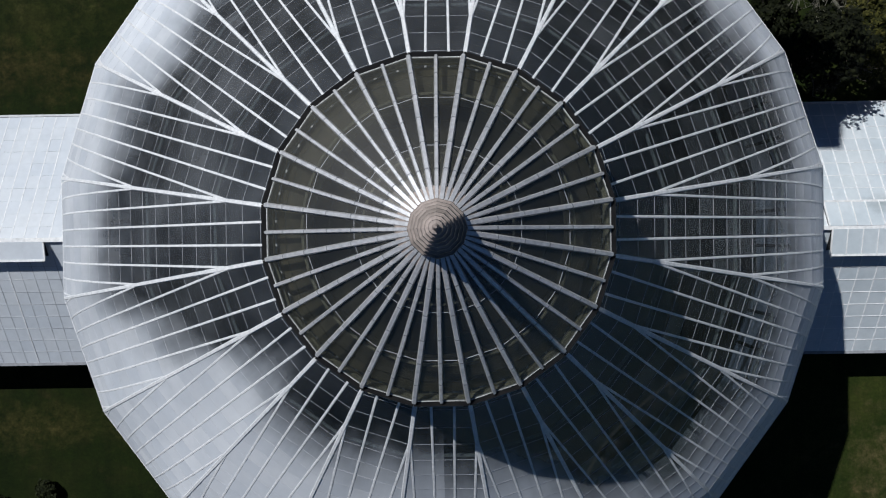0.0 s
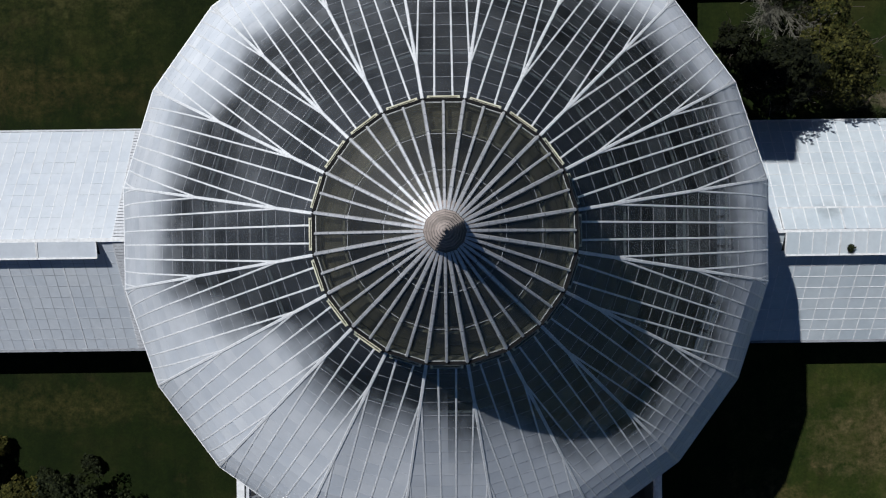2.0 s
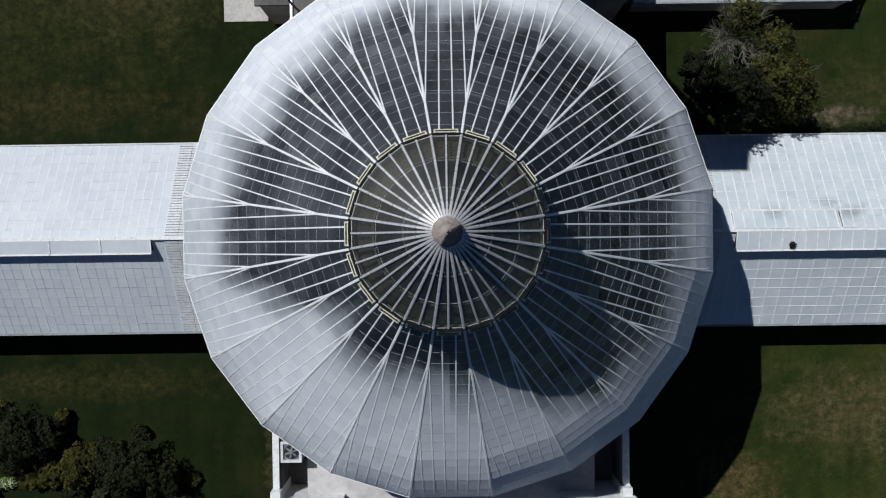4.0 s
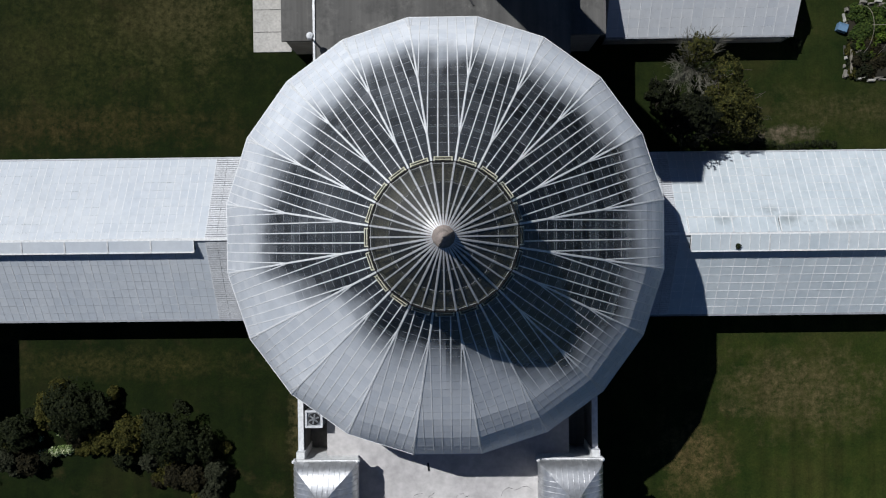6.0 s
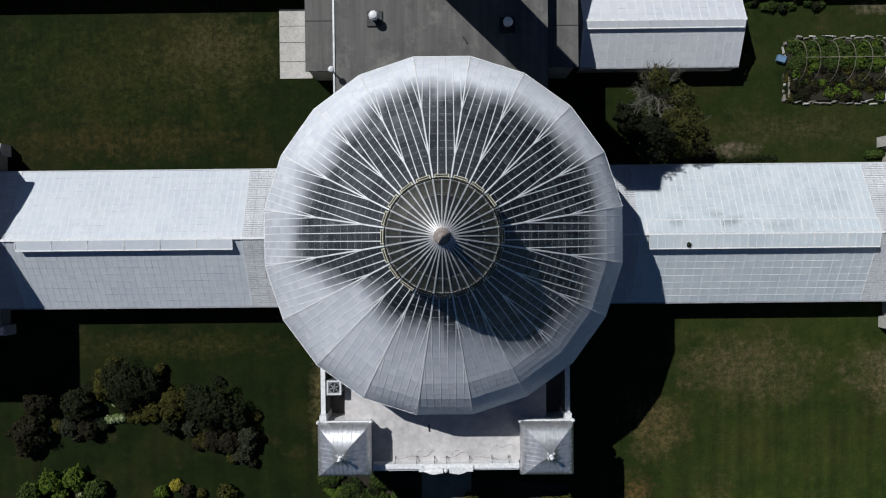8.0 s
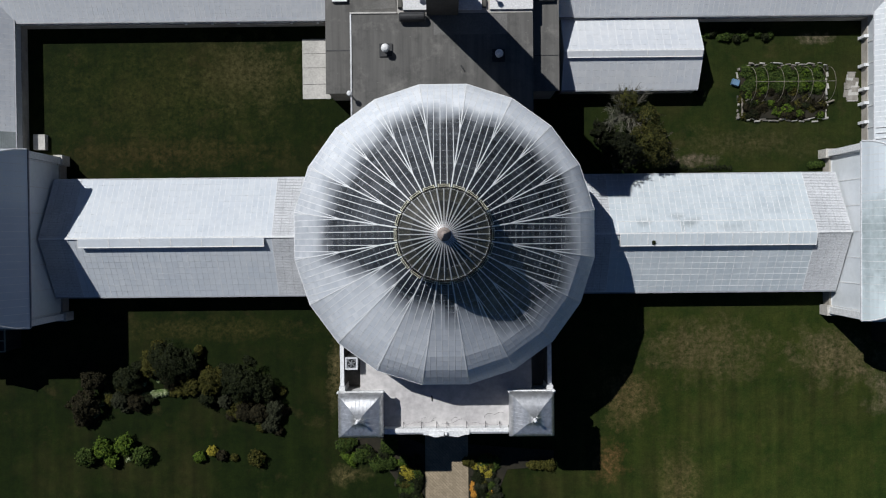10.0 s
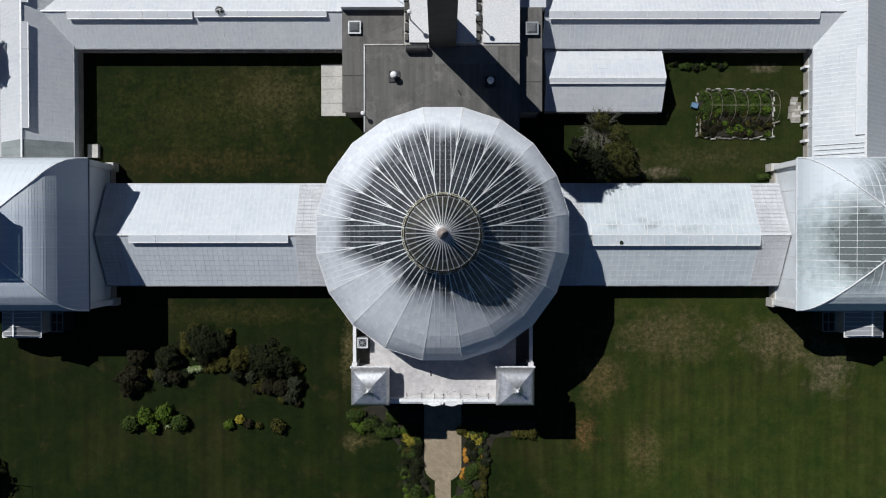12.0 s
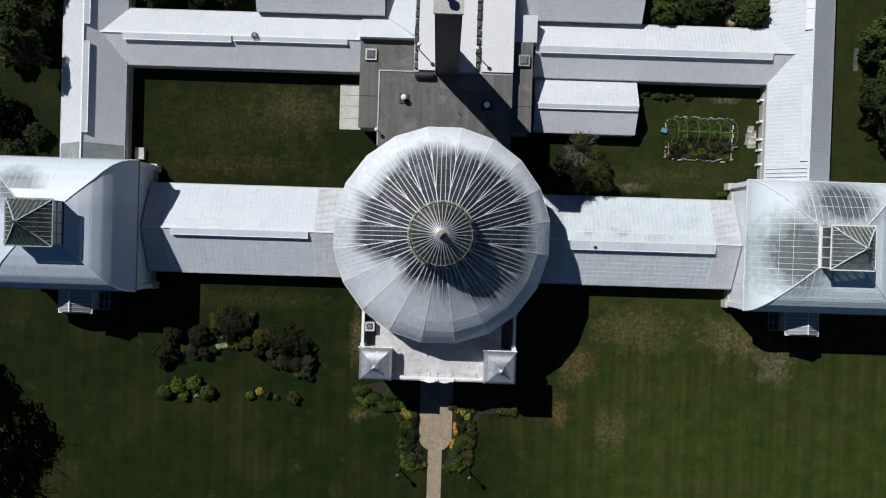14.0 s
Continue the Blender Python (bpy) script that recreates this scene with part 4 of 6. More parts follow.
def pavilion(name, label, cx, glass, side_prof=PAV, cross=True):
    g = thing(name, label, "pavilion", "end pavilions", at=(cx, 0, 0))
    hx, hy = 7.3, 6.8
    rows = [(p.x, p.y) for p in resample([(f * 7, z, 0) for f, z in PAV], 18 if cross else 30)]
    rows = [(f / 7, z) for f, z in rows]
    lean = [float(np.interp(z, [q[1] for q in side_prof], [q[0] for q in side_prof])) for f, z in rows]
    for _ in range(2 if side_prof is not PAV else 0):
        lean = [lean[0]] + [(a + 2 * b + c) / 4 for a, b, c in zip(lean, lean[1:], lean[2:])] + [lean[-1]]
    joined = B()
    for side in range(4):
        m = pose(0, 0, 0, 0, 0, 90 * side)
        lat, out = (hx, hy) if side % 2 == 0 else (hy, hx)
        # courses: half width and distance out from the middle, and height
        tiers = [(lat * (l if side % 2 == 0 else f), out * (f if side % 2 == 0 else l), z) for (f, z), l in zip(rows, lean)]
        n = 24
        cw = 2 * lat / n
        for (h0, o0, z0), (h1, o1, z1) in zip(tiers, tiers[1:]):
            for c in range(n):
                xa, xb = -lat + c * cw + 0.012, -lat + (c + 1) * cw - 0.012
                w0, w1 = h0 - 0.03, h1 - 0.03
                q = [Vector((clamp(xa, w0), o0 + 0.008, z0 + 0.01)), Vector((clamp(xb, w0), o0 + 0.008, z0 + 0.01)), Vector((clamp(xb, w1), o1, z1)), Vector((clamp(xa, w1), o1, z1))]
                if q[1].x - q[0].x < 0.03:
                    continue
                if q[2].x - q[3].x < 0.002:
                    q[2].x += 0.001
                    q[3].x -= 0.001
                slab(joined, [m @ p for p in q], 0.008)
        for c in range(1, n):
            x = -lat + c * cw
            pts = [Vector((x, o + 0.008, z + 0.01)) for h, o, z in tiers if h > abs(x)]
            if len(pts) > 1:
                weight = 0.075 if cross and c % 8 == 0 else 0.04
                part("glazing_bar", ribbon(B(), pts, weight, 0.022, (0, 1, 1)), WHITE, g, "", m)
        for i in (4, 9, 14) if cross else (7, 15, 23):
            h, o, z = tiers[i]
            part("purlin", beam(B(), (-h, o - 0.1, z - 0.14), (h, o - 0.1, z - 0.14), 0.06, 0.08), CREAM, g, "", m)
        for i in (10, 13) if cross else ():
            h, o, z = tiers[i]
            part("cross_bar", beam(B(), (-h, o + 0.008, z + 0.012), (h, o + 0.008, z + 0.012), 0.038, 0.02), WHITE, g, "", m)
        # walls, set back under the eaves: brick plinth, glazed bays in white frames, corner pilasters
        edge, brim = out, lat
        lat, out = (6.7, hy - 0.1) if side % 2 == 0 else (hy - 0.1, 6.7)
        part("plinth_wall", box(B(), -lat + 0.3, lat - 0.3, out - 0.35, out - 0.05, 0, 1.1), WALL_BRICK, g, "", m)
        bm = B()
        k = 6
        for i in range(k + 1):
            x = -lat + 0.5 + (2 * lat - 1.0) * i / k
            box(bm, x - 0.035, x + 0.035, out - 0.24, out - 0.15, 1.1, 7.1)
        for z in (1.16, 7.05):
            box(bm, -lat + 0.3, lat - 0.3, out - 0.24, out - 0.16, z - 0.05, z + 0.05)
        win = part("window_frame", bm, WHITE, g, "", m)
        part("pane", box(B(), -lat + 0.3, lat - 0.3, out - 0.2, out - 0.19, 1.1, 7.0), WALL_GLASS, win)
        part("pilaster", box(B(), -lat - 0.15, -lat + 0.4, out - 0.4, out + 0.1, 0, 7.05), WHITE, g, "", m)
        part("pilaster_base", box(B(), -lat - 0.35, -lat + 0.5, out - 0.5, out + 0.24, 0, 1.3), STONE_PALE, g, "", m)
        part("soffit", box(B(), -brim, brim, out - 0.2, edge, 7.06, 7.12), WHITE, g, "", m)
        # west pavilion: the gutter's shadow line is painted in by a darker gutter
        part("gutter", beam(B(), (-brim, edge + 0.05, 7.14), (brim, edge + 0.05, 7.14), 0.1, 0.12), GREY_SLAT if cross else DULL, g, "", m)
    for sx in (-1, 1):
        for sy in (-1, 1):
            part("hip_rib", ribbon(B(), [Vector((sx * hx * l, sy * hy * f, z + 0.05)) for (f, z), l in zip(rows, lean)], 0.1, 0.1, (sx, sy, 1)), WHITE, g)
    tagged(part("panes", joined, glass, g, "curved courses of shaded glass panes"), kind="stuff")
    return g


def pavilion_lantern(cx, label, pane_mat, frame_mat, gutter_mat, curb=0.0):
    g = thing("pavilion_lantern", label, "lantern", "pavilion lanterns", at=(cx, 0, 12.25))
    hx = hy = 2.02 if curb else 2.15
    for side in range(4):
        m = pose(0, 0, 0, 0, 0, 90 * side)
        lat, out = (hx, hy) if side % 2 == 0 else (hy, hx)
        bm = B()
        for x in np.linspace(-lat + 0.06, lat - 0.06, 5):
            box(bm, x - 0.05, x + 0.05, out - 0.12, out, 0, 2.1)
        for z in (0.07, 2.03) if curb else (0.07, 1.1, 2.03):
            box(bm, -lat, lat, out - 0.11, out - 0.01, z - 0.07, z + 0.07)
        fr = part("clerestory_frame", bm, frame_mat, g, "", m)
        part("pane", box(B(), -lat + 0.05, lat - 0.05, out - 0.07, out - 0.06, 0.1, 2.0), pane_mat if curb else WALL_GLASS, fr)
        prof = [(1.03, 2.13), (0.72, 2.75), (0.36, 3.6), (0.02, 4.45)]
        n = 10
        for c in range(1, n):
            x = -lat + 2 * lat * c / n
            pts = [Vector((x, out * f + 0.02, z + 0.02)) for f, z in prof if lat * f >= abs(x)]
            lim = abs(x) / lat
            for (f0, z0), (f1, z1) in zip(prof, prof[1:]):
                if f0 > lim > f1:
                    u = (f0 - lim) / (f0 - f1)
                    pts.append(Vector((x, out * lim + 0.02, z0 + u * (z1 - z0) + 0.02)))
            if len(pts) > 1 and not (curb and side == 2):
                # south bars: their dimness away from the sun is painted in, gutter colour
                part("glazing_bar", ribbon(B(), pts, 0.032, 0.03, (0, 1, 1)), gutter_mat if side == 2 else WHITE, g, "", m)
        for (f0, z0), (f1, z1) in zip(prof, prof[1:]):
            q = [(-lat * f0, out * f0, z0), (lat * f0, out * f0, z0), (lat * f1, out * f1, z1), (-lat * f1, out * f1, z1)]
            part("pane", slab(B(), q, 0.01), HAZED if curb and side == 2 else pane_mat, g, "", m)
        part("gutter", beam(B(), (-lat * 1.05, out * 1.05, 2.11), (lat * 1.05, out * 1.05, 2.11), 0.1, 0.1), gutter_mat, g, "", m)
    for sx in (-1, 1):
        for sy in (-1, 1):
            part("hip_rib", ribbon(B(), [Vector((sx * hx * f, sy * hy * f, z + 0.04)) for f, z in ((1.03, 2.13), (0.72, 2.75), (0.36, 3.6), (0.02, 4.45))], 0.09, 0.08, (sx, sy, 1)), WHITE, g)
    if curb:
        part("base_curb", box(B(), -hx - curb, -hx - 0.02, -hy - 0.05, hy + 0.05, -0.12, 0.14), WHITE, g, "broad white curb under the clerestory")
    part("finial", lathe(B(), [(0.16, 4.35), (0.2, 4.47), (0.1, 4.55), (0.07, 4.75), (0.13, 4.85), (0.02, 5.1)], 12), STEEL, g, "grey metal finial")
    return g


def clear_glass(name, tint, grime):
    m = Mat(name)
    pane, gloss, mx, dirt = (m.n("ShaderNode" + k) for k in ("BsdfTransparent", "BsdfGlossy", "MixShader", "MixShader"))
    pane.inputs[0].default_value = (*tint, 1)
    gloss.inputs["Roughness"].default_value = 0.12
    mx.inputs[0].default_value = 0.035
    m.link(pane.outputs[0], mx.inputs[1])
    m.link(gloss.outputs[0], mx.inputs[2])
    m.base((0.5, 0.52, 0.5), 0.6)
    m.link(m.math("MULTIPLY", m.noise(1.5), grime), dirt.inputs[0])
    m.link(mx.outputs[0], dirt.inputs[1])
    m.link(m.b.outputs[0], dirt.inputs[2])
    m.link(dirt.outputs[0], m.out.inputs[0])
    return m.m


CLEAR = clear_glass("clear_glass", (0.6, 0.66, 0.62), 0.22)
HAZED = clear_glass("hazed_glass", (0.4, 0.45, 0.45), 0.9)
CLEAR_DARK = clear_glass("dark_clear_glass", (0.42, 0.53, 0.48), 0.16)

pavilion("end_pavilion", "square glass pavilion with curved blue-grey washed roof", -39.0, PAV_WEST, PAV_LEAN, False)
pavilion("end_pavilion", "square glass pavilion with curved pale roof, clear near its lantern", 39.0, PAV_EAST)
pavilion_lantern(-39.0, "dark glazed lantern with white hips on the washed pavilion roof", CLEAR_DARK, GREEN_GREY, GREEN_GREY)
pavilion_lantern(39.0, "white-framed glazed lantern on the pale pavilion roof", CLEAR, WHITE, WHITE, 0.26)
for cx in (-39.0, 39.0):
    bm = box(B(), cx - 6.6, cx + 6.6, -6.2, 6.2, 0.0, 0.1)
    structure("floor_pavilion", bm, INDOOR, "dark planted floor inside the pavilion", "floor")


PORCH_GLASS = washed_glass("dim_porch_glass", (0.22, 0.235, 0.25), (0.36, 0.37, 0.39), 0.2)


def porch(cx, sgn):
    """Gabled porch, its ridge running out from the pavilion, with a low dark bay beside it."""
    g = thing("porch", "tall gabled porch with white glazed roof on the lawn side", "porch", "pavilion porches", at=(cx, -6.6, 0))
    for s in (-1, 1):
        q = [(s * 1.75, -2.85, 4.95), (s * 1.75, -0.15, 4.95), (0, -0.15, 6.3), (0, -2.6, 6.3)]
        roof = part("roof_slope", slab(B(), q if s > 0 else q[::-1], 0.04), PORCH_GLASS, g, "white-washed glass roof slope")
        for k in range(7):
            y = -2.8 + 0.44 * k
            part("glazing_bar", beam(B(), (s * 1.75, y, 4.98), (s * 0.04, y * 0.91 - 0.02, 6.33), 0.045, 0.03), WHITE, roof)
        part("eave_board", box(B(), min(s * 1.72, s * 1.82), max(s * 1.72, s * 1.82), -2.9, -0.15, 4.86, 4.94), WHITE, g)
    part("ridge_cap", beam(B(), (0, -2.66, 6.34), (0, -0.15, 6.34), 0.13, 0.07), WHITE, g, "white ridge cap")
    bm = B()
    hull(bm, [(-1.7, -2.84, 4.9), (1.7, -2.84, 4.9), (1.7, -2.78, 4.9), (-1.7, -2.78, 4.9)], [(-0.04, -2.6, 6.28), (0.04, -2.6, 6.28), (0.04, -2.56, 6.28), (-0.04, -2.56, 6.28)])
    part("gable_front", bm, PORCH_GLASS, g, "dim glazed gable front")
    part("cornice", box(B(), -1.8, 1.8, -2.95, -2.84, 4.84, 4.96), WHITE, g)
    part("body", box(B(), -1.3, 1.3, -2.7, 0, 0, 4.86), WALL_BRICK, g)
    x0, x1 = sorted((sgn * 1.31, sgn * 2.5))
    bay = part("side_bay", box(B(), x0, x1, -2.7, 0, 0, 2.3), DARK_METAL, g, "dark glazed side bay")
    bm = B()
    for x in (x0 + 0.05, (x0 + x1) / 2, x1 - 0.05):
        box(bm, x - 0.05, x + 0.05, -2.75, 0, 2.3, 2.38)
    for y in (-2.7, -1.8, -0.9):
        box(bm, x0, x1, y - 0.05, y + 0.05, 2.385, 2.44)
    part("bay_frame", bm, GREEN_GREY, bay)


porch(-39.0, 1)
porch(39.0, -1)


# ---- front block ----
def front_block():
    g = thing("entrance_block", "white-trimmed entrance block with pale flat roof before the dome", "building")
    part("wall", against_drum(B(), -8.0, 8.0, -14.8, 0, 5.0), WALL_BRICK, g, "buff brick wall")
    part("upper_wall", against_drum(B(), -6.6, 6.6, -14.8, 5.0, 6.4), WALL_BRICK, g)
    part("flat_roof", against_drum(B(), -6.6, 6.6, -14.72, 6.4, 6.6), PALE_ROOF, g, "pale coated flat roof with hairline cracks")
    for s in (-1, 1):
        part("side_gutter", against_drum(B(), min(s * 6.6, s * 7.76), max(s * 6.6, s * 7.76), -11.78, 5.0, 5.3), FELT, g)
        part("side_parapet", against_drum(B(), min(s * 7.76, s * 8.05), max(s * 7.76, s * 8.05), -11.7, 5.0, 7.25), WHITE, g)
        # dark sheet added behind each parapet in place of the gutter's shade
        part("parapet_lining", against_drum(B(), min(s * 7.7, s * 7.757), max(s * 7.7, s * 7.757), -11.75, 5.3, 7.1), FELT, g, "dark felt sheet added for the shade behind the parapet" if s < 0 else "")
        part("corner_pier", box(B(), s * 7.88 - 0.22, s * 7.88 + 0.22, -11.9, -11.45, 5.0, 7.6), WHITE, g)
    part("front_parapet", box(B(), -4.75, 4.75, -15.05, -14.72, 6.4, 7.3), WHITE, g, "white front parapet")
    part("cornice", box(B(), -4.75, 4.75, -15.2, -15.05, 6.9, 7.1), WHITE, g)
    bm = B()
    box(bm, -1.75, -1.5, -15.2, -14.85, 7.3, 7.42)
    box(bm, 1.5, 1.75, -15.2, -14.85, 7.3, 7.42)
    # two swept scrolls, deeper towards the middle
    for sx in (-1, 1):
        us = np.linspace(0, 1, 9)
        front = [(sx * (1.5 - 1.3 * u), -15.2 - 0.13 * math.sin(u * math.pi) ** 2 - 0.06 * u, 7.3) for u in us]
        ring = front + [(sx * 0.2, -14.95, 7.3), (sx * 1.5, -14.95, 7.3)]
        rise = [(x, y, 7.36 + 0.2 * max(0.0, 1 - abs(x) / 1.5) ** 0.7) for x, y, _ in ring]
        hull(bm, ring if sx > 0 else ring[::-1], rise if sx > 0 else rise[::-1])
    lathe(bm, [(0.12, 7.4), (0.15, 7.6), (0.1, 7.74), (0.03, 7.84)], 10)
    bm.verts.ensure_lookup_table()
    bmesh.ops.translate(bm, verts=bm.verts[-40:], vec=(0, -15.08, 0))
    part("pediment", bm, WHITE, g, "white pediment over the entrance")
    for x in (-3.3, -1.9, -0.75, 0.05, 1.55, 3.0, 4.1):
        part("parapet_stay", beam(B(), (x, -14.4, 6.62), (x, -14.71, 7.28), 0.035, 0.04), DARK_METAL, g)
    # front door and windows under the pediment
    part("door", box(B(), -1.1, 1.1, -14.86, -14.78, 0, 2.6), DARK_METAL, g, "dark entrance doors")
    return g


front_block()
bm = B()
rc = random.Random(21)
for x, y, ang, n in ((-3.1, -14.58, 0.05, 12), (-0.3, -14.55, 0.0, 9), (1.9, -14.5, 0.05, 11), (-1.9, -14.4, 1.5, 3), (-1.1, -14.4, 1.6, 3), (0.4, -14.4, 1.4, 3), (2.9, -14.2, 1.3, 4), (3.6, -13.9, 0.3, 5)):
    p = Vector((x, y, 6.606))
    for _ in range(n):
        q = p + Vector((math.cos(ang), math.sin(ang), 0)) * rc.uniform(0.12, 0.28)
        beam(bm, p, q, rc.uniform(0.008, 0.022), 0.006)
        p, ang = q, ang * 0.5 + rc.uniform(-0.5, 0.5)
tagged(structure("roof_crack", bm, DARK_METAL, "dark cracks and damp lines in the roof coat", "crack"))


def turret(x, y):
    """A corner turret: brick and white shaft, bell-cast zinc roof, cluster finial."""
    g = thing("corner_turret", "square corner turret with bell-shaped standing seam zinc roof", "turret", "front turrets", at=(x, y, 0))
    h = 1.66
    part("shaft", box(B(), -h + 0.15, h - 0.15, -h + 0.15, h - 0.15, 0, 7.95), WHITE, g)
    part("cornice", box(B(), -h, h, -h, h, 7.95, 8.2), WHITE, g)
    prof = [(1.02, 8.2), (1.0, 8.5), (0.96, 8.75), (0.89, 8.97), (0.78, 9.15), (0.62, 9.3), (0.45, 9.46), (0.29, 9.68), (0.15, 9.98), (0.06, 10.35)]
    for _ in range(2):
        cut = [prof[0]]
        for (f0, z0), (f1, z1) in zip(prof, prof[1:]):
            cut += [(f0 * 0.75 + f1 * 0.25, z0 * 0.75 + z1 * 0.25), (f0 * 0.25 + f1 * 0.75, z0 * 0.25 + z1 * 0.75)]
        prof = cut + [prof[-1]]
    bm = B()
    rings = [[bm.verts.new((sx * h * f, sy * h * f, z)) for sx, sy in ((-1, -1), (1, -1), (1, 1), (-1, 1))] for f, z in prof]
    for a, b in zip(rings, rings[1:]):
        for i in range(4):
            bm.faces.new((a[i], a[(i + 1) % 4], b[(i + 1) % 4], b[i]))
    bm.faces.new(rings[0][::-1])
    bm.faces.new(rings[-1])
    part("roof", bm, ZINC, g, "dull silver zinc roof")
    for side in range(4):
        m = pose(0, 0, 0, 0, 0, 90 * side)
        for c in range(1, 12):
            xx = -h + 2 * h * c / 12
            pts = [Vector((xx, h * f + 0.006, z + 0.01)) for f, z in prof if h * f > abs(xx)]
            if len(pts) > 1:
                part("seam", ribbon(B(), pts, 0.018, 0.03, (0, 1, 1)), ZINC, g, "", m)
    bm = lathe(B(), [(0.12, 10.2), (0.15, 10.35), (0.08, 10.42), (0.06, 10.6), (0.12, 10.68), (0.12, 10.78), (0.03, 10.9)], 12)
    for k in range(4):
        a = math.pi / 4 + k * math.pi / 2
        hull(bm, [(0.2 * math.cos(a) + dx, 0.2 * math.sin(a) + dy, 9.95) for dx, dy in ((-.05, -.05), (.05, -.05), (.05, .05), (-.05, .05))],
             [(0.25 * math.cos(a) + dx, 0.25 * math.sin(a) + dy, 10.4) for dx, dy in ((-.035, -.035), (.035, -.035), (.035, .035), (-.035, .035))])
    part("finial", bm, WHITE, g, "white cluster finial")
    for sx in (-1, 1):
        bm = lathe(B(), [(0.09, 8.0), (0.09, 8.3), (0.11, 8.33), (0.11, 8.4), (0.05, 8.45), (0.02, 8.55)], 10)
        part("corner_post", bm, WHITE, g, "small white corner post", pose(sx * (h + 0.02), h + 0.02, 0))
    part("back_coping", box(B(), -h - 0.03, h + 0.03, h + 0.003, h + 0.08, 8.1, 8.28), WHITE, g)
    return g


first = turret(-6.39, -13.4)
copy_thing(first, pose(6.39, -13.4, 0))

g = thing("roof_unit", "white box ventilation unit with dark fan on the flat roof", "ventilator", at=(-7.16, -9.69, 5.3))
part("housing", box(B(), -0.45, 0.45, -0.45, 0.45, 0.5, 2.1), STEEL, g)
bm = B()
for a in (-1, 1):
    box(bm, -0.47, 0.47, min(a * 0.47, a * 0.36), max(a * 0.47, a * 0.36), 2.1, 2.18)
    box(bm, min(a * 0.47, a * 0.36), max(a * 0.47, a * 0.36), -0.36, 0.36, 2.1, 2.18)
part("top_rim", bm, GREY_SLAT, g, "grey raised rim")
part("fan_guard", lathe(B(), [(0.32, 2.1), (0.32, 2.14)], 20), DARK_METAL, g)
part("fan_hub", lathe(B(), [(0.12, 2.14), (0.09, 2.2)], 12), STEEL, g)
for a in range(3):
    part("fan_blade", box(B(), -0.28, 0.28, -0.04, 0.04, 2.142, 2.16), STEEL, g, "", pose(0, 0, 0, 0, 0, 60 * a + 20))
for sx in (-1, 1):
    part("skid", box(B(), sx * 0.38 - 0.05, sx * 0.38 + 0.05, -0.45, 0.45, 0, 0.5), STEEL, g)


